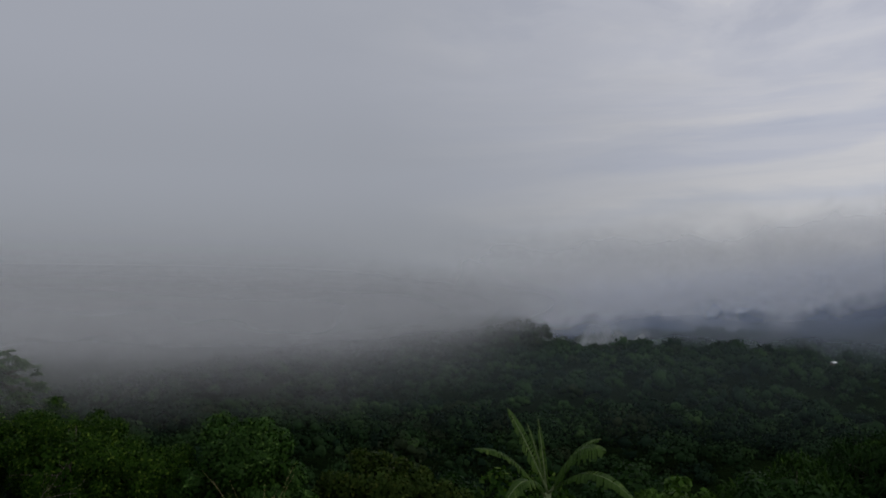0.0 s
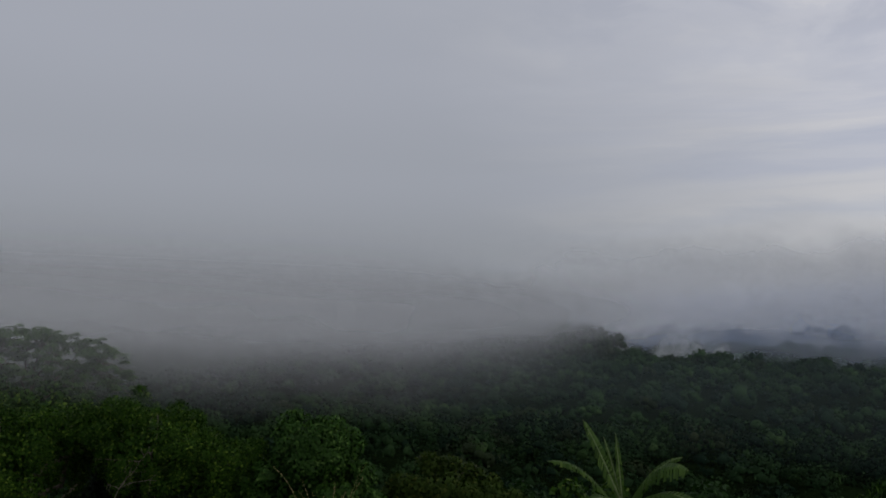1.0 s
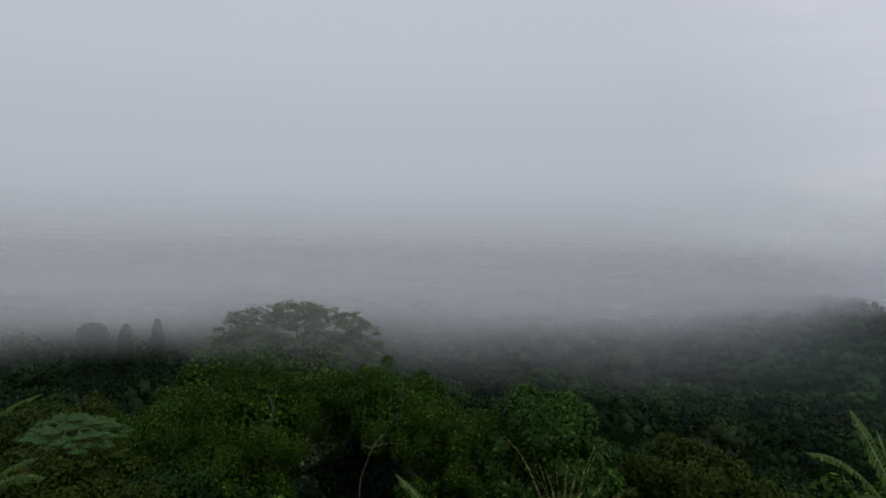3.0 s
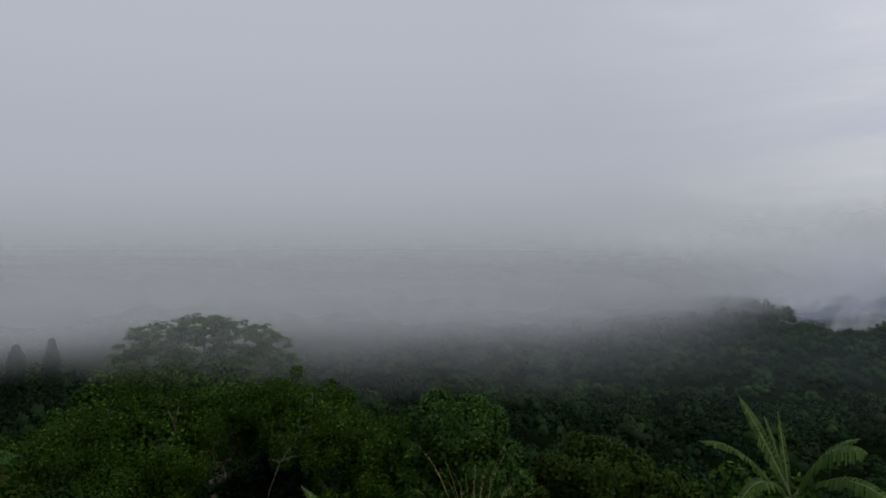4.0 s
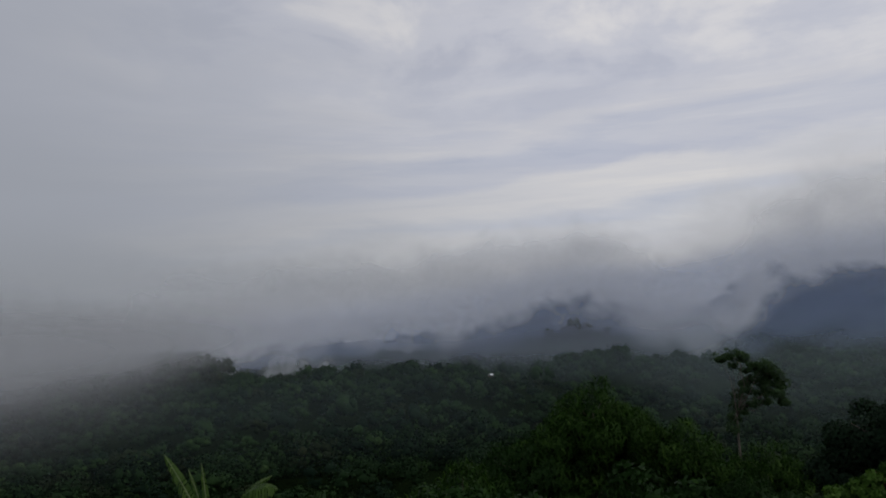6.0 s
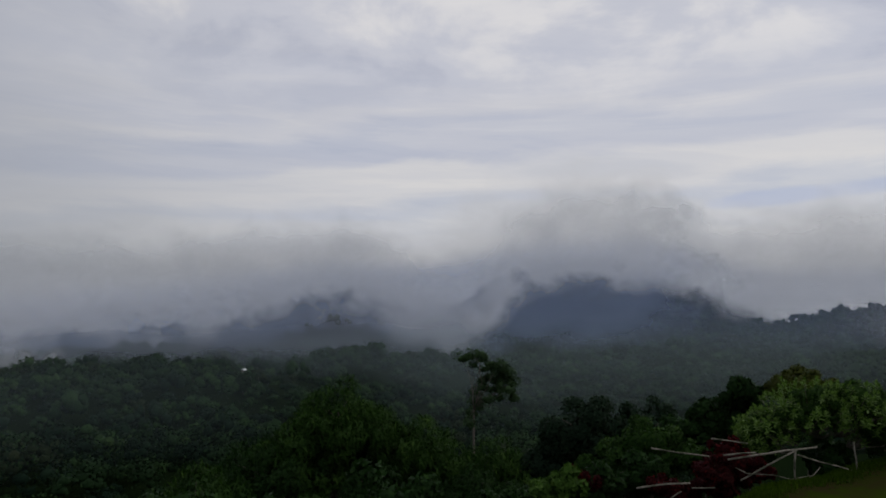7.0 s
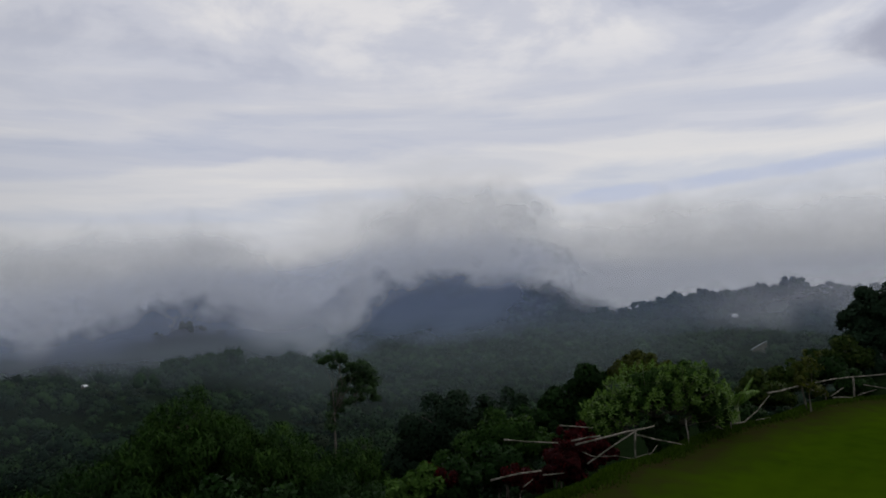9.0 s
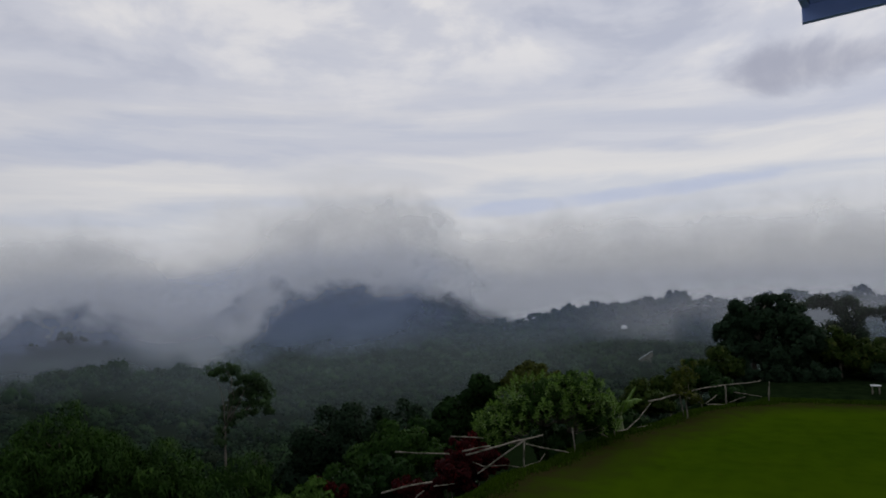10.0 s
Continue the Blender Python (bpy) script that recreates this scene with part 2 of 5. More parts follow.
LOG = plain("weathered_log", (0.09, 0.08, 0.062), (0.26, 0.235, 0.19), 14, 0.85, 0.5, 3.0, (0.05, 0.053, 0.034), gloss=0.1)
STRAW = plain("dry_straw", (0.25, 0.20, 0.08), (0.42, 0.34, 0.16), 20, 0.8, 0.1)
BLUE_PAINT = plain("fascia_paint", (0.16, 0.24, 0.50), (0.20, 0.29, 0.58), 3, 0.5, 0.1)
ROOF_SHEET = plain("roof_sheet", (0.12, 0.13, 0.15), (0.18, 0.19, 0.21), 5, 0.45, 0.1)
WHITE_WALL = plain("white_plaster", (0.62, 0.62, 0.60), (0.80, 0.80, 0.77), 2, 0.8, 0.1)
TIN = plain("tin_roof", (0.50, 0.52, 0.54), (0.72, 0.73, 0.74), 1.5, 0.5, 0.1)
DARK_GLASS = plain("window_dark", (0.02, 0.02, 0.025), (0.03, 0.03, 0.035), 1, 0.2, 0.0)


def ground_material():
    """Mown lawn; a rough brownish margin, kept wide and dark to hold painted shade; dark leaf litter beyond, painted as
    shade under the far trees too. The attribute turf is the distance past the lawn's edge.
    """
    m = Nodes("ground_cover")
    g = m.n("ShaderNodeNewGeometry").outputs["Position"]
    turf = m.n("ShaderNodeAttribute")
    turf.attribute_name = "turf"
    fine, mid, big = m.noise(g, 28, 6, 0.7), m.noise(g, 1.4, 5), m.noise(g, 0.16, 3)
    lawn = m.ramp(fine, [(0.3, (0.019, 0.040, 0.001)), (0.7, (0.030, 0.057, 0.002))])
    lawn = m.mix(m.ramp(mid, [(0.4, 0.0), (0.75, 0.6)]), lawn, (0.012, 0.027, 0.001))
    lawn = m.mix(m.ramp(big, [(0.42, 0.0), (0.75, 0.6)]), lawn, (0.040, 0.068, 0.002))
    lawn = m.mix(m.ramp(m.noise(g, 3.2, 5, 0.6), [(0.60, 0.0), (0.72, 0.5)]), lawn, (0.036, 0.042, 0.004))
    rough = m.ramp(fine, [(0.3, (0.009, 0.015, 0.002)), (0.7, (0.024, 0.028, 0.006))])
    rough = m.mix(m.ramp(mid, [(0.42, 0.0), (0.6, 0.8)]), rough, (0.022, 0.017, 0.007))
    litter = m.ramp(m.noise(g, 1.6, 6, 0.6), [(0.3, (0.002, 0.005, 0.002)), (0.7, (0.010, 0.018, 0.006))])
    d = m.math("ADD", turf.outputs["Fac"], m.math("ADD", m.math("MULTIPLY", m.math("SUBTRACT", mid, 0.5), 1.6), m.math("MULTIPLY", m.math("SUBTRACT", fine, 0.5), 0.7)))
    # wide blend: shade along the fence is put into the brownish margin
    col = m.mix(m.ramp(m.math("ADD", m.math("MULTIPLY", d, 0.12), 0.5), [(0.12, 0.0), (0.42, 1.0)]), lawn, rough)
    # litter on the slope; at the lawn's far end its dark colour paints tree shade
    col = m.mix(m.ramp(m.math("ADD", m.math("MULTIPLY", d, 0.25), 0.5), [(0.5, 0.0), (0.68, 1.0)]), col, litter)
    b = m.n("ShaderNodeBsdfPrincipled", Base_Color=col, Roughness=0.85)
    b.inputs["Specular IOR Level"].default_value = 0.0
    bp = m.n("ShaderNodeBump", Strength=0.35, Distance=0.04, Height=fine)
    m.t.links.new(bp.outputs[0], b.inputs["Normal"])
    return m.surface(b.outputs[0])


GROUND = ground_material()

# ---------------------------------------------------------------- mesh helpers


def quads_mesh(name, co, faces, mats, uv=None, smooth=False, index=None, normals=None):
    me = bpy.data.meshes.new(name)
    co = np.asarray(co, dtype=np.float32)
    faces = np.asarray(faces, dtype=np.int32)
    k = faces.shape[1]
    me.vertices.add(len(co))
    me.vertices.foreach_set("co", co.ravel())
    me.loops.add(faces.size)
    me.loops.foreach_set("vertex_index", faces.ravel())
    me.polygons.add(len(faces))
    me.polygons.foreach_set("loop_start", np.arange(0, faces.size, k, dtype=np.int32))
    me.update(calc_edges=True)
    for mt in mats if isinstance(mats, (list, tuple)) else (mats,):
        me.materials.append(mt)
    if index is not None:
        me.polygons.foreach_set("material_index", np.asarray(index, dtype=np.int32))
    if uv is not None:
        me.uv_layers.new(name="UVMap").data.foreach_set("uv", np.asarray(uv, dtype=np.float32)[faces.ravel()].ravel())
    if smooth:
        me.polygons.foreach_set("use_smooth", np.ones(len(faces), dtype=bool))
    if normals is not None:
        me.attributes.new("custom_normal", "FLOAT_VECTOR", "POINT").data.foreach_set("vector", np.asarray(normals, dtype=np.float32).ravel())
    return me


def part(name, me, parent=None, label=""):
    ob = new(name, me)
    if parent:
        ob.parent = parent
    return tagged(ob, label)


def thing(name, at_, label, category, group="", kind=""):
    e = new(name)
    e.empty_display_size = 0.3
    e.location = at_
    return tagged(e, label, category, group, kind)


def unit(v):
    return v / np.maximum(np.linalg.norm(v, axis=-1, keepdims=True), 1e-9)


def leaf_quads(rng, p, nrm, length, width, spread=0.6, droop=0.0):
    """One kite-shaped leaf at every point, its face roughly towards nrm."""
    k = len(p)
    nn = unit(nrm + rng.normal(0, spread, (k, 3)))
    a = unit(np.cross(nn, rng.normal(0, 1, (k, 3))))
    b = np.cross(nn, a)
    ln = (length * rng.uniform(0.6, 1.3, k))[:, None]
    wd = (width * rng.uniform(0.6, 1.3, k))[:, None]
    tip = a * ln - np.array([0, 0, 1]) * ln * droop
    v = np.stack([p - a * ln * 0.5, p - b * wd * 0.5 - a * ln * 0.05, p + tip * 0.5, p + b * wd * 0.5 - a * ln * 0.05], 1)
    f = np.arange(4 * k).reshape(k, 4)
    return v.reshape(-1, 3), f


def soft_normals(way, v, soft):
    """Normals for leaf quads v, turned towards the way their clump faces."""
    q = v.reshape(-1, 4, 3)
    own = unit(np.cross(q[:, 1] - q[:, 0], q[:, 2] - q[:, 1]))
    return np.repeat(unit(unit(way) * soft + own * (1 - soft)), 4, 0)


def join(parts):
    vs, fs, o = [], [], 0
    for v, f in parts:
        vs.append(v)
        fs.append(f + o)
        o += len(v)
    return np.concatenate(vs), np.concatenate(fs)


def tube(path, radii, sides=7):
    """A tapered tube along a path, closed at its end."""
    path = np.asarray(path, dtype=float)
    radii = np.asarray(radii, dtype=float)
    d = unit(np.gradient(path, axis=0))
    ref = np.array([0.31, 0.17, 0.93]) if abs(d[0, 2]) < 0.9 else np.array([1.0, 0.1, 0])
    s = unit(np.cross(d, ref))
    c = np.cross(d, s)
    an = np.linspace(0, 2 * np.pi, sides, endpoint=False)
    ring = np.cos(an)[None, :, None] * s[:, None] + np.sin(an)[None, :, None] * c[:, None]
    v = (path[:, None] + ring * radii[:, None, None]).reshape(-1, 3)
    i, j = np.meshgrid(np.arange(len(path) - 1), np.arange(sides), indexing="ij")
    j2 = (j + 1) % sides
    f = np.stack([i * sides + j, i * sides + j2, (i + 1) * sides + j2, (i + 1) * sides + j], -1).reshape(-1, 4)
    v = np.concatenate([v, path[:1], path[-1:]])
    e0, e1 = len(v) - 2, len(v) - 1
    k = np.arange(sides)
    k2 = (k + 1) % sides
    q = (len(path) - 1) * sides
    f = np.concatenate([f, np.stack([k2, k, np.full(sides, e0), np.full(sides, e0)], 1)[:, :4],
                        np.stack([q + k, q + k2, np.full(sides, e1), np.full(sides, e1)], 1)])
    return v, f


def tubes_mesh(name, tubes, mat):
    v, f = join(tubes)
    me = bpy.data.meshes.new(name)
    me.from_pydata(v.tolist(), [], [tuple(dict.fromkeys(q)) for q in f.tolist()])
    me.materials.append(mat)
    me.polygons.foreach_set("use_smooth", np.ones(len(me.polygons), dtype=bool))
    return me


def bent(rng, a, b, k=7, wobble=0.08, sag=0.0):
    a, b = np.asarray(a, float), np.asarray(b, float)
    t = np.linspace(0, 1, k)[:, None]
    ln = np.linalg.norm(b - a)
    w = rng.normal(0, wobble * ln, (1, 3)) * np.sin(np.pi * t) + rng.normal(0, wobble * ln * 0.25, (k, 3)) * np.sin(np.pi * t)
    w[:, 2] += (np.sin(np.pi * t) * sag * ln)[:, 0]
    return a + (b - a) * t + w


# ---------------------------------------------------------------- the lie of the land
EDGE = np.array([(-140, -40), (-60, -8), (-25, 6), (-10, 10), (4, 11.0), (12, 10.0), (17.0, 8.6), (19.6, 8.0), (21.2, 8.1), (23.2, 7.3), (25.6, 7.1), (28.0, 6.5), (31.0, 5.3),
                 (34.4, 4.5), (36.8, 3.3), (38.4, 1.4), (46, 2.5), (58, 0), (85, -8), (140, -40)], dtype=float)


def edge_distance(x, y):
    """How far outside the level ground a place lies (negative: on it)."""
    x, y = np.asarray(x, float), np.asarray(y, float)
    best, side = np.full(x.shape, 1e9), np.ones(x.shape)
    for (x0, y0), (x1, y1) in zip(EDGE[:-1], EDGE[1:]):
        dx, dy = x1 - x0, y1 - y0
        t = np.clip(((x - x0) * dx + (y - y0) * dy) / (dx * dx + dy * dy), 0, 1)
        d = np.hypot(x - x0 - t * dx, y - y0 - t * dy)
        s = np.sign(dx * (y - y0) - dy * (x - x0))
        near = d < best
        best, side = np.where(near, d, best), np.where(near, np.where(s == 0, 1, s), side)
    return best * side


# ridges: distance, front slope, height of the woods, then bearing (degrees to the left) and skyline elevation
RIDGES = [
    (420, 0.16, 10, ((40, -9.5), (20, -6.6), (8.4, -4.7), (3.5, -4.1), (-0.7, -3.7), (-6, -3.45), (-8.1, -4.0), (-9.6, -5.2), (-14, -6.6))),
    (300, 0.10, 10.5, ((6, -7.5), (-5, -6.2), (-9.9, -5.4), (-14.7, -5.8), (-22, -5.7), (-27.5, -5.3), (-29, -5.9), (-33, -5.6), (-40, -7), (-48, -8.5))),
    (380, 0.25, 11, ((-29, -6.8), (-32.6, -5.5), (-34.9, -4.3), (-38.5, -3.8), (-41.3, -4.5), (-43.3, -4.1), (-46, -4.6), (-48, -5.9), (-53, -7.5))),
    (800, 0.20, 17, ((-7, -5.4), (-10, -4.8), (-14.7, -4.2), (-18.5, -4.1), (-22.6, -3.9), (-25.5, -4.6), (-32, -4.6))),
    (1000, 0.25, 20, ((-22, -4.4), (-27, -2.4), (-31, -1.0), (-36, 0.2), (-40, 0.0), (-43, -1.6), (-48, -4.5))),
    (1250, 0.32, 21, ((-39, -5), (-43, -3.0), (-47, -0.4), (-50, 1.6), (-54, 2.4), (-58, 2.7), (-62, 2.2), (-65.4, 0.6), (-68.7, -0.9), (-72, -2.4), (-82, -4))),
    (850, 0.22, 16, ((-60, -4.2), (-65, -2.7), (-68.7, -1.9), (-72.7, -1.2), (-75, -0.7), (-78.6, -0.2), (-82.7, 0.05), (-86.8, -0.15), (-90.6, 0.35), (-100, 0.0), (-120, -1))),
    (430, 0.12, 10, ((-52, -8), (-60, -6.3), (-70, -4.6), (-77, -3.3), (-84, -3.2), (-100, -3.0), (-120, -3))),
    (150, 0.15, 6, ((100, -8.5), (70, -8.0), (55, -8.2), (48, -8.6), (42, -10), (34, -12))),
]


def hash_noise(x, y, s):
    """Smooth value noise on a grid of s metres, -1 to 1."""
    u, v = x / s, y / s
    i, j = np.floor(u), np.floor(v)
    f, g = u - i, v - j
    f, g = f * f * (3 - 2 * f), g * g * (3 - 2 * g)

    def h(a, b):
        k = np.sin(a * 127.1 + b * 311.7) * 43758.5453
        return (k - np.floor(k)) * 2 - 1
    return (h(i, j) * (1 - f) + h(i + 1, j) * f) * (1 - g) + (h(i, j + 1) * (1 - f) + h(i + 1, j + 1) * f) * g


def land(x, y):
    x, y = np.asarray(x, float), np.asarray(y, float)
    s = edge_distance(x, y)
    z = np.interp(s, [-1e4, 0, 3, 20, 60, 130, 220, 450, 1e5], [0, 0, -1.4, -10, -24, -40, -56, -80, -95])
    z = z + np.where(s > 3, 1, 0) * np.clip(s / 60, 0, 1) * 2.5 * hash_noise(x, y, 45)
    r, az = np.hypot(x, y), np.degrees(np.arctan2(-x, y))
    for rk, slope, woods, prof in RIDGES:
        b = np.array(prof[::-1])
        el = np.interp(az, b[:, 0], b[:, 1], left=-12, right=-12)
        peak = EYE + rk * np.tan(np.radians(el)) - woods
        w = 0.012 * rk * hash_noise(x, y, rk * 0.12)
        h = peak - slope * np.sqrt((r - rk) ** 2 + (0.05 * rk) ** 2) + slope * 0.05 * rk
        h = np.where(np.abs(r - rk) > 0.1 * rk, h + w, h)
        k = 3.0
        z = np.where(s > 25, np.maximum(z, h) + np.clip(k - np.abs(z - h), 0, k) ** 2 / (4 * k), z)
    return z - np.clip(r - 1450, 0, None) * 0.09


def turf_edge(x, y):
    """Distance past the mown lawn, which ends at the slope; the x term puts tree shade at its far end into the ground
    colour.
    """
    return np.clip(np.maximum(edge_distance(x, y), x - 39.4 + 0.12 * y), -6, 6)


def build_ground():
    azs = np.radians(np.concatenate([np.arange(-180, -105, 5), np.arange(-105, 68, 0.7), np.arange(68, 180, 5)]))
    rs = np.concatenate([[0.0], np.geomspace(1.0, 14, 16), np.arange(14.5, 48, 0.5), np.geomspace(48.5, 4500, 110)])
    rr, aa = np.meshgrid(rs, azs, indexing="ij")
    x, y = -np.sin(aa) * rr, np.cos(aa) * rr
    z = land(x, y)
    co = np.stack([x, y, z], -1).reshape(-1, 3)
    n, k = len(azs), len(rs)
    i, j = np.meshgrid(np.arange(k - 1), np.arange(n), indexing="ij")
    j2 = (j + 1) % n
    f = np.stack([i * n + j, i * n + j2, (i + 1) * n + j2, (i + 1) * n + j], -1).reshape(-1, 4)
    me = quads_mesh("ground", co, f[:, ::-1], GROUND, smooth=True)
    me.attributes.new("turf", "FLOAT", "POINT").data.foreach_set("value", turf_edge(x, y).ravel().astype(np.float32))
    tagged(new("ground", me), "mown green lawn falling to wooded hills", "ground", kind="structure")


build_ground()


def polar(az, r):
    a = radians(az)
    return -math.sin(a) * r, math.cos(a) * r


# ---------------------------------------------------------------- woods


CLEARINGS = [(388.0, 67.5), (697.0, 141.0)]


def build_woods(name, label, r0, r1, az0, az1, spacing, size, cards, card, seed, keep=None, clear=14, core=0.48):
    """Closed canopy of many small crowns over one stretch of land."""
    rng = np.random.default_rng(seed)
    area = 0.5 * (r1 ** 2 - r0 ** 2) * radians(az0 - az1)
    k = int(area / spacing ** 2)
    i = np.arange(k)
    r = np.sqrt(r0 ** 2 + (r1 ** 2 - r0 ** 2) * ((i * 0.7548776662) % 1)) + rng.uniform(-0.3, 0.3, k) * spacing
    a = np.radians(az1 + (az0 - az1) * ((i * 0.5698402910) % 1)) + rng.uniform(-0.3, 0.3, k) * spacing / r
    x, y = -np.sin(a) * r, np.cos(a) * r
    ok = edge_distance(x, y) > clear
    for hx, hy in CLEARINGS:
        along = (x * hx + y * hy) / math.hypot(hx, hy)
        across = np.abs(x * hy - y * hx) / math.hypot(hx, hy)
        far = math.hypot(hx, hy)
        ok &= ~((across < 9) & (along > far - (45 if far > 300 else 7)) & (along < far + 9))
    if keep is not None:
        ok &= keep(x, y)
    x, y, r = x[ok], y[ok], r[ok]
    z = land(x, y)
    k = len(x)
    big = rng.random(k) < 0.22
    rad = size * rng.uniform(0.5, 1.15, k) * np.where(big, 1.5, 1.0)
    hgt = rad * rng.uniform(0.6, 1.0, k)
    base = z + rng.uniform(0.0, 1.0, k) * size * 0.9 + np.where(big, 0.3 * size, 0) + 0.35 * size * hash_noise(x, y, size * 5.5)
    slot = rng.choice(4, k, p=(0.42, 0.28, 0.22, 0.08))
    # every crown is heaped of rounded lumps, and each lump carries small leaf clumps
    lumps = 7
    lth = rng.uniform(0, 6.28, (k, 1)) + np.arange(lumps) * 2.4 + rng.uniform(-0.4, 0.4, (k, lumps))
    lu = np.clip(1 - (np.arange(lumps) + 0.3) / lumps * 1.1 + rng.uniform(-0.1, 0.1, (k, lumps)), -0.2, 1)
    lq = np.sqrt(1 - lu ** 2)
    ldir = np.stack([np.cos(lth) * lq, np.sin(lth) * lq, lu], -1)
    lrad = rad[:, None] * rng.uniform(0.26, 0.52, (k, lumps))
    squash = (hgt / rad)[:, None]
    lc = np.stack([x[:, None] + ldir[..., 0] * rad[:, None] * 0.6, y[:, None] + ldir[..., 1] * rad[:, None] * 0.6, base[:, None] + ldir[..., 2] * hgt[:, None] * 0.6], -1)
    pick = rng.integers(0, lumps, (k, cards))
    row = np.arange(k)[:, None]
    dome = ldir[row, pick]
    nrm = unit(rng.normal(0, 1, (k, cards, 3)) + dome * 0.9 + np.array([0, 0, 0.25]))
    shell = (lrad[row, pick] * rng.uniform(0.72, 1.22, (k, cards)))[..., None]
    p = lc[row, pick] + nrm * shell * np.stack([np.ones_like(squash), np.ones_like(squash), squash], -1)
    size_ = np.repeat(card * np.clip(r / (0.5 * (r0 + r1)), 0.6, 1.3) * (rad / size) ** 0.4, cards)
    leaf, lf = leaf_quads(rng, p.reshape(-1, 3), nrm.reshape(-1, 3), size_, size_ * 0.7, 0.6)
    way = (nrm + dome * 0.5).reshape(-1, 3) + np.array([0, 0, 0.2])
    own = soft_normals(way, leaf, 0.7)
    keep3 = np.tile(np.array([True, True, False, True]), len(lf)) if cards < 100 else None
    if keep3 is not None:
        q = leaf.reshape(-1, 4, 3)
        q[:, 0] -= (q[:, 2] - q[:, 0]) * 0.1
        leaf, own = leaf[keep3], own[keep3]
        lf = np.arange(len(leaf)).reshape(-1, 3)
    else:
        lf = np.concatenate([lf[:, :3], lf[:, [0, 2, 3]]])
    # the closed bodies of the lumps below the clumps
    ring, ups = 6, np.array([-0.85, -0.2, 0.5, 0.96])
    an = np.linspace(0, 2 * np.pi, ring, endpoint=False)
    qq = np.sqrt(1 - ups ** 2)
    ball = np.stack([np.cos(an)[None] * qq[:, None], np.sin(an)[None] * qq[:, None], ups[:, None] + 0 * an[None]], -1).reshape(-1, 3)
    lr = (lrad * core).reshape(-1, 1, 1)
    sq = np.repeat(hgt / rad, lumps)[:, None]
    off = ball[None] * lr
    off[..., 2] *= sq
    off *= rng.uniform(0.62, 1.3, off.shape[:2])[..., None]
    body = (lc.reshape(-1, 1, 3) + off).reshape(-1, 3)
    own_b = np.tile(ball, (k * lumps, 1)) + np.repeat(ldir.reshape(-1, 3), len(ball), 0) * 0.4
    i, j = np.meshgrid(np.arange(3), np.arange(ring), indexing="ij")
    j2 = (j + 1) % ring
    f0 = np.stack([i * ring + j, i * ring + j2, (i + 1) * ring + j2, (i + 1) * ring + j], -1).reshape(-1, 4)
    f0 = np.concatenate([f0[:, :3], f0[:, [0, 2, 3]], [(18, 19, 20), (18, 20, 21), (18, 21, 22), (18, 22, 23)]])
    f = (f0[None] + (np.arange(k * lumps) * len(ball))[:, None, None]).reshape(-1, 3)
    v, f = join([(body, f), (leaf, lf)])
    index = np.concatenate([np.repeat(slot, lumps * len(f0)), np.repeat(slot, cards) if keep3 is not None else np.tile(np.repeat(slot, cards), 2)])
    ob = new(name, quads_mesh(name, v, f, WOODS, index=index, normals=np.concatenate([unit(own_b), own]), smooth=True))
    tagged(ob, label, "forest", kind="stuff")


build_woods("thicket", "dark green thicket on the slope below the lawn", 33, 82, 64, -64, 4.3, 2.5, 400, 0.34, 2, clear=16, core=0.28)
build_woods("near_forest", "dark green closed forest canopy in the valley", 78, 200, 62, -62, 5.9, 4.0, 240, 0.64, 3, core=0.44)
build_woods("valley_forest", "dark green forest covering the valley and low ridges", 200, 460, 62, -110, 8.2, 4.6, 99, 1.2, 4, core=0.68)
build_woods("hill_forest", "blue-green forest on far hills under cloud", 640, 900, -5, -110, 13, 7.6, 46, 2.0, 5, core=0.75)
build_woods("mountain_forest", "hazy forest on the cloud-capped mountain", 900, 1330, -22, -85, 18, 10, 24, 3.2, 6, core=0.85)

# ---------------------------------------------------------------- drifting mist


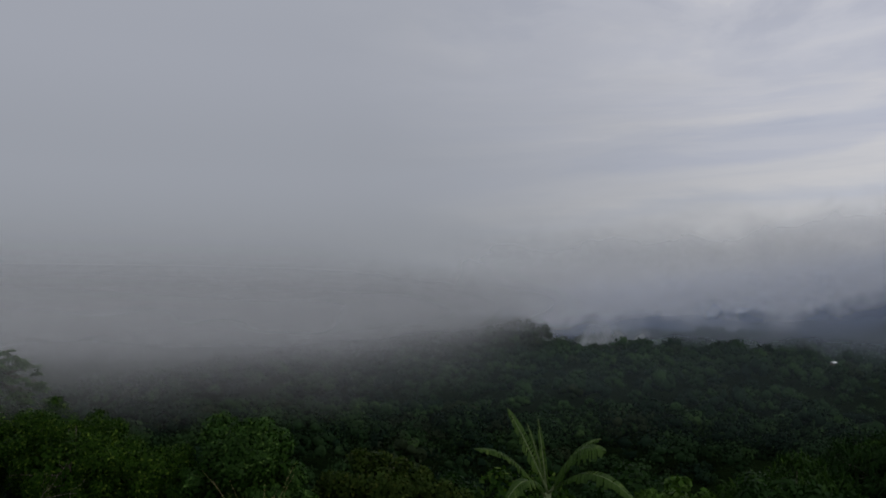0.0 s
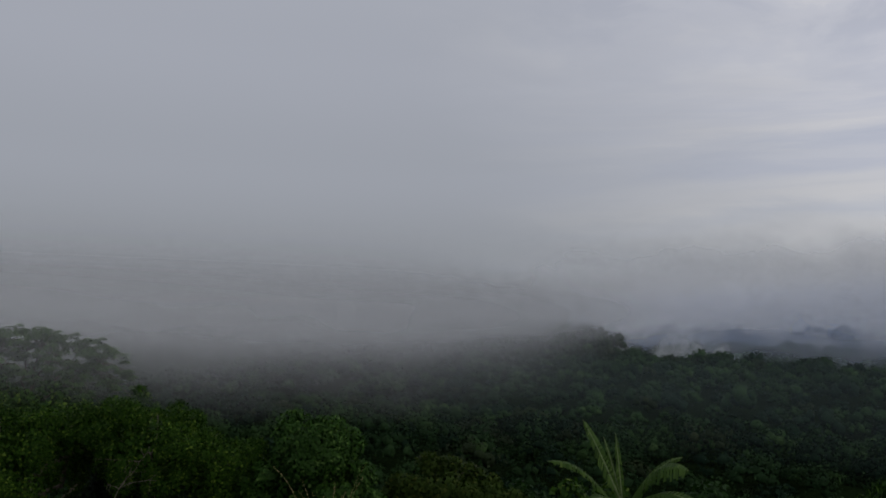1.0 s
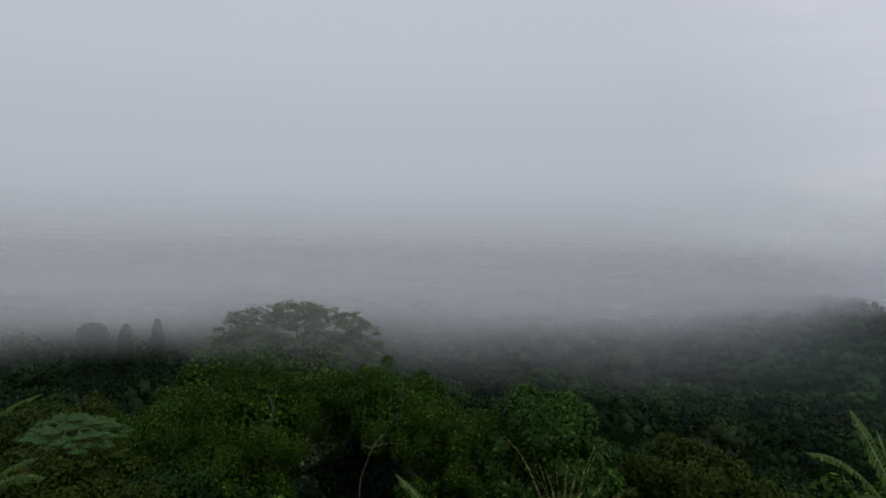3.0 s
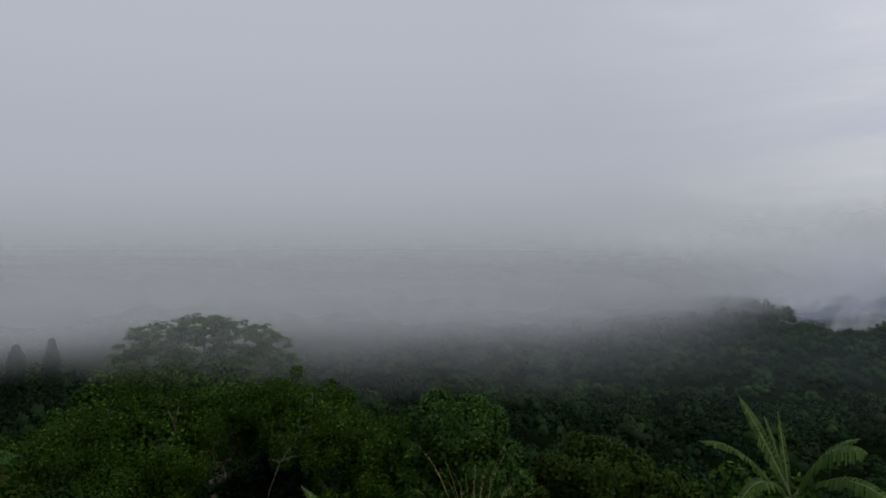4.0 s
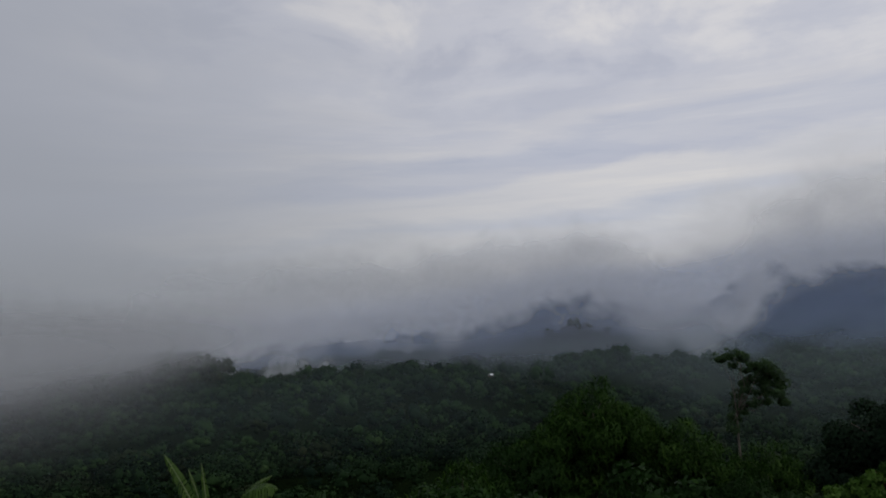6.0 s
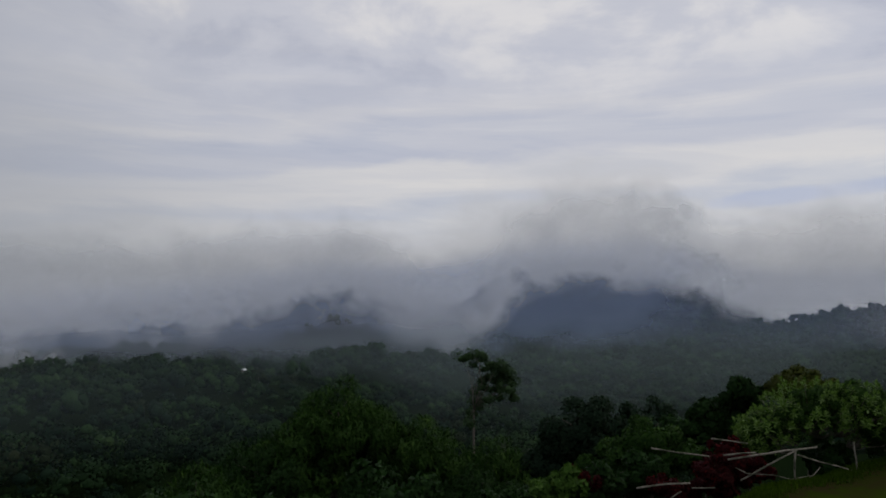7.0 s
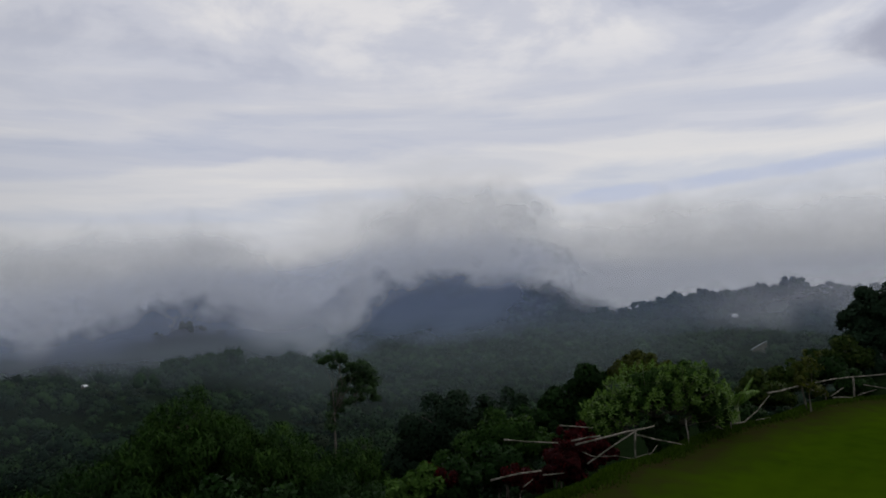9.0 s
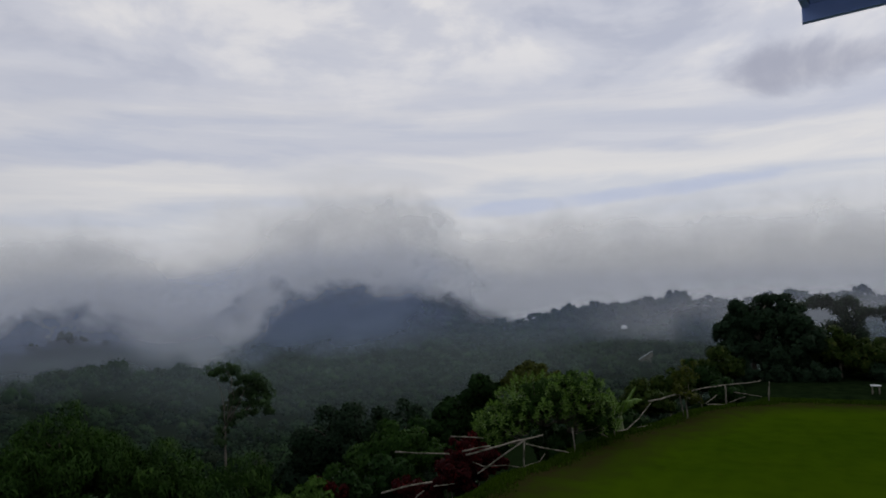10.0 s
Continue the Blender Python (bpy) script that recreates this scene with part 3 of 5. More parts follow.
def build_mist(name, label, r, prof, colour, thin, most, wisps, side=(-150, -160, 90, 85), grain=(13.0, 7.0), seed=0.0, ragged=0.0, hold=0.5, span=(85, -125), detail=2.0, step=2.5):
    """A curtain of mist at distance r. prof: bearing, then the elevations of the bank's foot, of full mist and of its top;
    side: the bearings between which the bank thins out, and those between which the sheet begins."""
    q = np.array(prof[::-1], dtype=float)
    span = (min(span[0], side[2]), span[1] if thin else max(span[1], side[1] - 5.3 * wisps))
    az = np.linspace(span[1], span[0], int((span[0] - span[1]) / step) + 2)
    lo, mid, hi = (np.convolve(np.pad(np.interp(az, q[:, 0], q[:, i]), 2, mode="edge"), (0.1, 0.2, 0.4, 0.2, 0.1), "valid") for i in (1, 2, 3))
    t = np.array([-0.35, 0, 0.5, 0.9, 0.97])
    el = np.stack([np.interp(t, [-0.35, 0, 0.5, 0.9, 0.97], [a - (8 if thin else 0.7 * (b_ - a)), a, b_, c, c + 1.5]) for a, b_, c in zip(lo, mid, hi)])
    aa, tt = np.meshgrid(np.radians(az), t, indexing="ij")
    far = np.array(r if isinstance(r, tuple) else ((0, r),), dtype=float)[::-1]
    rr = np.interp(az, far[:, 0], far[:, 1])[:, None]
    co = np.stack([-np.sin(aa) * rr, np.cos(aa) * rr, EYE + rr * np.tan(np.radians(el))], -1).reshape(-1, 3)
    uv = np.stack([(85 - np.degrees(aa)) / 210, tt], -1).reshape(-1, 2)
    deg = np.stack([np.degrees(aa), el], -1).reshape(-1, 2)
    rows, steps = len(t), len(az)
    i, j = np.meshgrid(np.arange(steps - 1), np.arange(rows - 1), indexing="ij")
    f = np.stack([i * rows + j, (i + 1) * rows + j, (i + 1) * rows + j + 1, i * rows + j + 1], -1).reshape(-1, 4)
    ends = tuple((85 - a) / 210 for a in side)
    mat = mist_material(name, colour, thin, most, wisps, ends, grain, seed, ragged, hold, detail)
    me = quads_mesh(name, co, f, mat, uv=uv, smooth=True)
    me.uv_layers.new(name="degrees").data.foreach_set("uv", deg.astype(np.float32)[f.ravel()].ravel())
    tagged(new(name, me), label, "mist", kind="stuff")


FOG = (0.60, 0.615, 0.635)
CLOUD = (0.90, 0.915, 0.94)
# grey-green haze that lifts the dark woods, put into the sheets' colour
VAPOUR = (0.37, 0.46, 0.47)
# real ridge mist; its bluish grey also holds painted haze over the hills
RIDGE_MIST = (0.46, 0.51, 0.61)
# blue of distance, put into the haze sheets' colour
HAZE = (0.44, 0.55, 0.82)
WEST = (90, 85)
build_mist("slope_mist", "thin grey mist trailing over the slope", 32,
           ((78, -9.0, -5, 1), (46, -9, -5, 1), (36, -10.5, -6, 1), (26, -11.5, -6, 0), (20, -11, -6, 0), (12, -12, -5, -1)), FOG, 0.0, 0.185, 0.3, (25, 16, *WEST), seed=6.3, hold=0.5, span=(85, 8))
build_mist("treetop_mist", "thin grey mist drifting over the treetops", 90,
           ((78, -8.4, -4, 0.5), (50, -9.0, -4.6, 0.5), (44, -9.4, -5.4, 0.5), (32, -10, -5, 0), (26, -12, -3, -0.5), (16, -12.7, -3, -0.5), (0, -13, -3, 1), (-12, -11, -3, 1)), FOG, 0.0, 0.31, 0.3, (10, -9, *WEST), seed=4.1, hold=0.5, span=(85, -18))
build_mist("near_mist", "grey mist hanging over the near forest", 125,
           ((78, -8.0, -0.6, 0.6), (40, -8.4, -0.6, 0.6), (30, -9.4, -1.2, 0.6), (25, -12, -1.6, 0.6), (16, -12.6, -2.5, 0.6), (0, -11, -3.0, 1), (-12, -8, -3, 1)), FOG, 0.0, 0.36, 0.36, (9, -10, *WEST), seed=7.7, hold=0.5, span=(85, -18))
build_mist("valley_mist", "grey fog filling the valley", 190,
           ((78, -8.0, -1, 1.8), (40, -8.2, -1, 1.8), (24, -9.0, -1.6, 1.8), (12, -9.6, -3.2, 1.8), (0, -8.6, -3.4, 1), (-9, -7, -3, 1), (-14, -5.5, -2, 1)), FOG, 0.0, 0.48, 0.4, (7, -13, *WEST), seed=1.2, hold=0.5, span=(85, -20))
build_mist("deep_mist", "grey fog lying deep in the valley", 290,
           ((78, -7.6, -1.6, 3.2), (24, -8.0, -2.8, 3.2), (10, -7.6, -4.2, 3.2), (0, -6.8, -3.6, 1), (-6, -6, -2.8, 1), (-14, -5.4, -2, 1)), FOG, 0.0, 0.60, 0.4, (2, -14, *WEST), seed=9.2, hold=0.5, span=(85, -20))
build_mist("ridge_mist", "fog lying against the wooded ridge", 400,
           ((78, -7.2, -2.2, 4.6), (20, -6.8, -3.2, 4.6), (8, -6, -3.8, 4.6), (0, -6.4, -3.2, 1), (-6, -6.0, -2.8, 1), (-14, -5.8, -2.4, 1)), FOG, 0.0, 0.66, 0.4, (-1, -16, *WEST), seed=5.9, hold=0.5, span=(85, -20))
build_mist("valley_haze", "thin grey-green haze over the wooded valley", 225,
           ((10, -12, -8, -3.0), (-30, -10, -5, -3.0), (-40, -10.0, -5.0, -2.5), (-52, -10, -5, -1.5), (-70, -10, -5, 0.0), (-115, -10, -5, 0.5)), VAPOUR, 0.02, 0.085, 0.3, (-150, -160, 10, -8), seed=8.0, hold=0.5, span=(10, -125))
build_mist("slope_haze", "thin vapour over the woods behind the fence", 76,
           ((-34, -14, -8, -1.0), (-60, -12, -6.5, 0.5), (-84, -8, -4, 1.0)), VAPOUR, 0.0, 0.14, 0.4, (-68, -80, -36, -48), (7, 5), seed=5.1, hold=0.6, span=(-34, -84))
build_mist("vale_haze", "thin grey-green vapour over the near woods", 84,
           ((14, -14, -9, -3.5), (-40, -14, -9, -3.5)), VAPOUR, 0.0, 0.05, 0.3, (-28, -38, 13, 2), seed=1.7, hold=0.55, span=(14, -40))
build_mist("hollow_smoke", "pale wisp rising out of a hollow behind the ridge", 500,
           ((-4, -6.6, -5.2, -3.0), (-9, -6.6, -5.2, -1.8), (-13, -6.6, -5.2, -2.2), (-18, -6.6, -5.4, -3.4)), CLOUD, 0.0, 0.5, 0.9, (-12, -16.5, -6, -10.5), (3.0, 3.6), seed=4.9, ragged=0.4, hold=0.35, span=(-4, -18), detail=4.0, step=1.0)
build_mist("garden_haze", "thin vapour over the woods beyond the garden", 300,
           ((-42, -10, -5, -3.0), (-56, -9, -4.4, -2.6), (-70, -8, -3.6, -1.6), (-84, -7, -3.0, -1.0), (-115, -7, -3, -1)), VAPOUR, 0.0, 0.11, 0.4, (-150, -160, -44, -56), (7, 3), seed=5.2, hold=0.5, span=(-40, -125))
build_mist("hollow_mist", "pale mist lifting out of a wooded hollow", 320,
           ((-24, -9, -5.4, -3.0), (-32, -9.5, -5.4, -2.4), (-40, -9.5, -5.2, -2.0), (-48, -9.5, -5.6, -2.0), (-62, -9, -5.4, -2.4)), VAPOUR, 0.0, 0.14, 0.7, (-44, -53, -26, -35), (6, 3), seed=4.4, hold=0.5, span=(-22, -64))
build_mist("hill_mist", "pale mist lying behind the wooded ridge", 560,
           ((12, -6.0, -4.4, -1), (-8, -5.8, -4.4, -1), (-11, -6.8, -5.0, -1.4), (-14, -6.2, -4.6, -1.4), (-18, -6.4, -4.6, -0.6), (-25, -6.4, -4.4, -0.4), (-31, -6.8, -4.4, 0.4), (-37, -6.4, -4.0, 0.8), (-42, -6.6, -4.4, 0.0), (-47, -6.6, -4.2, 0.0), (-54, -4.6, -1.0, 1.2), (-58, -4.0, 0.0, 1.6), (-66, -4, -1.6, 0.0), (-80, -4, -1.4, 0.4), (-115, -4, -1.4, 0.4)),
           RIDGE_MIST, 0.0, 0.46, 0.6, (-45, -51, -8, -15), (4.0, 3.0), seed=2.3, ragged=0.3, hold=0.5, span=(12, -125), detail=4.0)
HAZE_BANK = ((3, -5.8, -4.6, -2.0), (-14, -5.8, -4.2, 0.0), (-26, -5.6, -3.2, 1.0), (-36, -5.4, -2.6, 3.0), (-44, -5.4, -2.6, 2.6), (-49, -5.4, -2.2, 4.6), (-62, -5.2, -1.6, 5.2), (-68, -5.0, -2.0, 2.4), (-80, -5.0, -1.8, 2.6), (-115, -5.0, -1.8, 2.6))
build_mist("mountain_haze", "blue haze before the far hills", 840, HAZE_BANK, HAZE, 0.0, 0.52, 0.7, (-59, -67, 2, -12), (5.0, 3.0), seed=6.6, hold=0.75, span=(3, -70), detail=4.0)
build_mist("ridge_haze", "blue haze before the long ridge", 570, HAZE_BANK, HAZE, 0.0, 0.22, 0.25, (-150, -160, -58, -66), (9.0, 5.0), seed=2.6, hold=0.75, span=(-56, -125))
build_mist("torn_mist", "torn white mist rising before the far ridge", 520,
           ((-58, -6.0, -3.6, -0.6), (-68, -5.2, -2.6, 0.6), (-76, -4.4, -1.6, 1.4), (-84, -4.2, -1.2, 1.6), (-115, -4, -1.2, 1.6)),
           CLOUD, 0.0, 0.28, 1.0, (-150, -160, -72, -82), (3.0, 4.0), seed=11.7, ragged=0.5, hold=0.45, span=(-56, -125), detail=4.0)
build_mist("lawn_mist", "thin grey vapour among the trees at the lawn's end", 56,
           ((-78, -3, 0, 7), (-88, -3, -0.5, 8), (-125, -3, -0.5, 8)), FOG, 0.0, 0.07, 0.8, (-150, -160, -80, -88), (5, 5), seed=3.0, hold=0.5, span=(-78, -125), detail=3.0)
# the cloud's lower edge over the far hills: bearing and elevation
CLOUD_EDGE = ((2, -4.3), (-14, -3.9), (-24, -3.2), (-28.5, -2.6), (-33, -2.1), (-36, -1.6), (-39, -1.7), (-40.5, -3.1), (-42.5, -4.6), (-46, -4.7), (-47.4, -3.8), (-49.7, -1.5), (-51.5, 0.3),
              (-54, 0.9), (-58, 1.2), (-62, 0.9), (-65, -0.2), (-67.5, -1.3), (-70, -1.8), (-75, -0.4), (-115, 0.3))
CLOUD_BANK = tuple((a, e - (1.4 if a < -44 else 1.7), e + (0.8 if a < -44 else 1.7), e + 8.5) for a, e in CLOUD_EDGE)
build_mist("mountain_cloud", "torn grey cloud drifting across the mountain top", 825, CLOUD_BANK, CLOUD, 0.0, 0.95, 1.1, (-60, -68, 2, -6), (3.4, 2.8), seed=3.4, ragged=0.25, hold=0.5, span=(2, -71), detail=5.0, step=0.8)
build_mist("ridge_cloud", "torn grey cloud behind the long ridge", 970, CLOUD_BANK, CLOUD, 0.0, 0.95, 1.1, (-150, -160, -57, -65), (3.4, 2.8), seed=3.4, ragged=0.25, hold=0.5, span=(-55, -125), detail=5.0, step=0.8)

# ---------------------------------------------------------------- trees and shrubs


def clumps(rng, blobs, per_blob, share):
    """Sub-clumps over the outside of each ellipsoid: centres, radii, outward ways."""
    c, r, o = [], [], []
    for (x, y, z, rx, ry, rz) in blobs:
        u = rng.uniform(-0.45, 1, per_blob)
        th = rng.uniform(0, 2 * np.pi, per_blob)
        q = np.sqrt(1 - u ** 2)
        d = np.stack([np.cos(th) * q, np.sin(th) * q, u], 1)
        k = rng.uniform(0.62, 1.0, per_blob)[:, None]
        c.append(np.array([x, y, z]) + d * np.array([rx, ry, rz]) * k)
        r.append(np.full(per_blob, min(rx, ry, rz)) * share * rng.uniform(0.6, 1.3, per_blob))
        o.append(d)
    return np.concatenate(c), np.concatenate(r), np.concatenate(o)


def crown_mesh(rng, blobs, mat, leaves, size, width, per_blob=16, share=0.42, spread=0.7, droop=0.0, soft=0.55):
    c, r, o = clumps(rng, blobs, per_blob, share)
    w = r ** 2 / (r ** 2).sum()
    i = rng.choice(len(c), leaves, p=w)
    d = unit(rng.normal(0, 1, (leaves, 3)) + o[i] * 0.7 + np.array([0, 0, 0.35]))
    k = rng.uniform(0.55, 1.05, leaves)[:, None]
    p = c[i] + d * r[i][:, None] * k
    outer = leaf_quads(rng, p, d, size * 1.3, width * 1.35, spread, droop)
    way = d + o[i]
    # older, larger leaves fill the inside
    m = leaves // 4
    q = rng.integers(0, len(blobs), m)
    bl = np.array(blobs)[q]
    d = unit(rng.normal(0, 1, (m, 3)))
    p = bl[:, :3] + d * bl[:, 3:] * rng.uniform(0.3, 0.72, m)[:, None]
    inner = leaf_quads(rng, p, d, size * 1.9, width * 2.2, 0.5, droop)
    normals = np.concatenate([soft_normals(way, outer[0], soft), soft_normals(d, inner[0], soft)])
    return quads_mesh("crown", *join([outer, inner]), mat, normals=normals)


def tree(name, place, blobs, leaf_mat, leaves, size, label, category="tree", bark=BARK, trunk=0.16, seed=0, width=None, group="",
         per_blob=16, share=0.42, lean=(0, 0), limbs=5, spread=0.7, droop=0.0, fork_at=0.45, slim=1.0):
    """Trunk, limbs into every part of the crown, and a crown of single leaves. Blobs are relative to the tree's foot."""
    rng = np.random.default_rng(seed)
    x, y, z = place
    e = thing(name, (x, y, z), label, category, group)
    top = max(b[2] for b in blobs)
    fork = np.array([lean[0], lean[1], top * fork_at])
    stem = bent(rng, (0, 0, -0.3), fork, 7, 0.05)
    part("trunk", tubes_mesh("trunk", [tube(stem, np.linspace(trunk * 1.25, trunk * 0.75, 7), 9)], bark), e)
    for (bx, by, bz, rx, ry, rz) in blobs:
        tubes = []
        end = np.array([bx, by, bz + rz * 0.2])
        tubes.append(tube(bent(rng, fork, end, 7, 0.08, 0.05), np.linspace(trunk * 0.6 * slim, trunk * 0.18 * slim, 7), 6))
        for _ in range(limbs):
            d = unit(rng.normal(0, 1, 3) + np.array([0, 0, 0.4]))
            tubes.append(tube(bent(rng, end - np.array([0, 0, rz * 0.3]), np.array([bx, by, bz]) + d * np.array([rx, ry, rz]) * 0.8, 6, 0.08, 0.04),
                              np.linspace(trunk * 0.28, trunk * 0.05, 6), 5))
        part("limb", tubes_mesh("limb", tubes, bark), e)
    part("crown", crown_mesh(rng, blobs, leaf_mat, leaves, size, width or size * 0.55, per_blob, share, spread, droop), e)
    return e


def crown_at(name, x, y, blobs, leaf_mat, leaves, size, label, **kw):
    """A tree whose crown is given in world heights; its foot stands on the land."""
    z = float(land(x, y))
    rel = [(bx - x, by - y, bz - z, rx, ry, rz) for bx, by, bz, rx, ry, rz in blobs]
    return tree(name, (x, y, z), rel, leaf_mat, leaves, size, label, **kw)


# the great yellow-green tree beside the house
crown_at("spreading_tree", -22.0, 27.5, [(-20.5, 26.0, -3.3, 3.8, 3.6, 2.9), (-24.0, 23.8, -4.0, 3.4, 3.2, 2.7), (-17.4, 28.2, -1.9, 3.0, 2.8, 1.6),
         (-20.2, 23.0, -5.4, 3.2, 2.6, 2.4), (-22.2, 26.4, -2.2, 2.4, 2.4, 2.0), (-14.8, 28.4, -2.2, 1.8, 1.8, 1.2)],
         LEAF_YELLOW, 72000, 0.10, "broad yellow-green leafy tree on the slope", trunk=0.3, seed=11, per_blob=44, share=0.25)
crown_at("leafy_tree", -12.4, 26.0, [(-13.7, 25.7, -2.0, 2.3, 2.2, 2.0), (-11.3, 25.5, -2.6, 2.2, 2.2, 2.0), (-15.2, 27.6, -1.5, 2.0, 2.0, 1.6), (-10.1, 25.4, -3.6, 1.6, 1.8, 1.7), (-11.4, 24.4, -4.8, 1.6, 1.8, 1.5)],
         LEAF_YELLOW, 46000, 0.09, "small-leaved yellow-green tree with bare twigs", trunk=0.16, seed=12, per_blob=34, share=0.27, bark=BARK)
crown_at("misty_tree", -27.5, 40.0, [(-27.5, 39.5, -5.2, 4.2, 4.0, 3.2), (-32.5, 36.0, -5.8, 4.0, 4.0, 3.0), (-23.5, 42.0, -6.6, 3.8, 4.0, 2.8), (-30.0, 38.0, -3.9, 2.6, 2.6, 2.0)],
         LEAF_YELLOW, 26000, 0.26, "yellow-green tree half lost in mist", trunk=0.3, seed=19, per_blob=26, share=0.34)
crown_at("dark_tree", -18.6, 22.0, [(-18.4, 22.0, -6.6, 1.8, 1.8, 2.0), (-20.4, 20.4, -5.6, 2.4, 2.0, 2.2)],
         LEAF_DEEP, 16000, 0.16, "deep green leafy tree below the yellow-green one", trunk=0.16, seed=13, per_blob=22)
# added tree: its near-black green fills the hollow with shade
crown_at("dark_tree", -17.2, 30.6, [(-17.0, 30.4, -6.2, 3.0, 2.0, 3.2), (-14.6, 29.6, -7.0, 2.4, 2.0, 2.8)],
         LEAF_PINE, 13000, 0.22, "added black-green tree that stands in for the hollow's shade", trunk=0.16, seed=17, per_blob=22)


def bare_branch(x, y, z, label, seed):
    """A dead pale branch that forks and droops out of the leaves."""
    rng = np.random.default_rng(seed)
    g = float(land(x, y))
    e = thing("dead_tree", (x, y, g), label, "dead tree")
    o = np.array([x, y, g])
    fork = np.array([x + 0.2, y, z]) - o
    part("trunk", tubes_mesh("trunk", [tube(bent(rng, (0, 0, -0.2), fork, 9, 0.1), np.linspace(0.014, 0.008, 9), 6)], BARK), e)
    for dx, dy, dz in ((0.9, 0.2, 1.3), (1.3, 0.0, 0.35), (-0.5, 0.1, 0.1), (0.5, -0.2, 0.75)):
        end = fork + np.array([dx, dy, dz])
        limb = bent(rng, fork, end, 8, 0.09)
        tubes = [tube(limb, np.linspace(0.011, 0.004, 8), 5)]
        for k in (3, 5, 6):
            tubes.append(tube(bent(rng, limb[k], limb[k] + rng.normal(0, 0.28, 3) + np.array([0.12, 0, 0.1]), 5, 0.1), np.linspace(0.005, 0.002, 5), 4))
        part("limb", tubes_mesh("limb", tubes, BARK), e)


bare_branch(-13.4, 22.9, -2.3, "slim dead tree with forked bare twigs", 18)
crown_at("low_tree", -23.6, 19.0, [(-24.2, 19.2, -4.6, 3.0, 2.6, 2.0), (-27.8, 21.4, -3.4, 2.6, 2.6, 1.9)],
         LEAF_OLIVE, 24000, 0.14, "low olive-green tree on the slope", trunk=0.16, seed=14, per_blob=24)
crown_at("round_tree", -7.4, 25.6, [(-7.4, 25.4, -2.3, 2.05, 2.0, 2.15), (-6.4, 25.3, -3.6, 1.7, 1.7, 1.7), (-8.5, 25.2, -3.5, 1.5, 1.6, 1.7)],
         LEAF_GLOSSY, 40000, 0.12, "dense round tree with glossy green leaves", trunk=0.17, seed=15, per_blob=30, share=0.30)
crown_at("rusty_tree", -2.4, 26.6, [(-2.3, 26.4, -3.0, 1.9, 1.8, 1.3), (-4.0, 26.0, -3.9, 1.4, 1.4, 1.2), (-0.6, 26.4, -3.8, 1.4, 1.4, 1.2)],
         LEAF_OLIVE, 20000, 0.13, "olive and rust-tinged bushy tree", trunk=0.13, seed=16, per_blob=20)


def umbrella_tree(x, y, tips, label, seed):
    """Tall tree: a few bare forking limbs, thin twigs out to the dome, and star-shaped leaf tufts at their ends."""
    rng = np.random.default_rng(seed)
    z = float(land(x, y))
    e = thing("umbrella_tree", (x, y, z), label, "tree")
    o = np.array([x, y, z])
    fork = np.array([x, y, -9.4]) - o
    part("trunk", tubes_mesh("trunk", [tube(bent(rng, (0, 0, -0.3), fork, 8, 0.03), np.linspace(0.30, 0.17, 8), 9)], BARK), e)
    ends = np.array(tips) - o
    limbs = []
    for i in range(9):
        a, q = i * 2.4, math.sqrt((i + 0.4) / 9)
        u, v = math.cos(a) * q * 0.72, math.sin(a) * q * 0.72
        limbs.append(bent(rng, fork + np.array([0, 0, rng.uniform(-0.6, 0.6)]), np.array([-47.2 + 8.0 * u + 3.0 * v, 63.6 + 6.0 * u - 4.2 * v, -3.0 - 1.6 * q * q]) - o, 9, 0.05, 0.06))
    twigs = [[tube(p, np.linspace(0.13, 0.04, 9), 6)] for p in limbs]
    nodes = np.array([p[4:] for p in limbs])
    out = []
    for c in ends:
        d = np.linalg.norm((nodes - c) * np.array([1, 1, 1.6]), axis=2)
        i, j = np.unravel_index(np.argmin(d), d.shape)
        twigs[i].append(tube(bent(rng, nodes[i][j], c, 6, 0.06, 0.05), np.linspace(0.03, 0.012, 6), 5))
        for k_ in range(rng.integers(6, 10)):
            # a hand-shaped leaf on a stalk: fingers spread from one point and droop
            a0, s = k_ * 2.4 + rng.uniform(-0.3, 0.3), rng.uniform(0.34, 0.6)
            mid = c + np.array([math.cos(a0), math.sin(a0), 0]) * rng.uniform(0.15, 0.7) + np.array([0, 0, rng.uniform(-0.22, 0.12)])
            k = 7
            an = a0 + np.linspace(-2.2, 2.2, k)
            d_ = np.stack([np.cos(an), np.sin(an), np.full(k, rng.uniform(-1.1, -0.2))], 1)
            sd = np.stack([-np.sin(an), np.cos(an), np.zeros(k)], 1)
            v = np.stack([np.repeat(mid[None], k, 0), mid + d_ * s * 0.6 + sd * s * 0.15, mid + d_ * s, mid + d_ * s * 0.6 - sd * s * 0.15], 1)
            out.append((v.reshape(-1, 3), np.arange(4 * k).reshape(k, 4)))
    for t in twigs:
        part("limb", tubes_mesh("limb", t, BARK), e)
    part("crown", quads_mesh("crown", *join(out), LEAF_PALE), e)


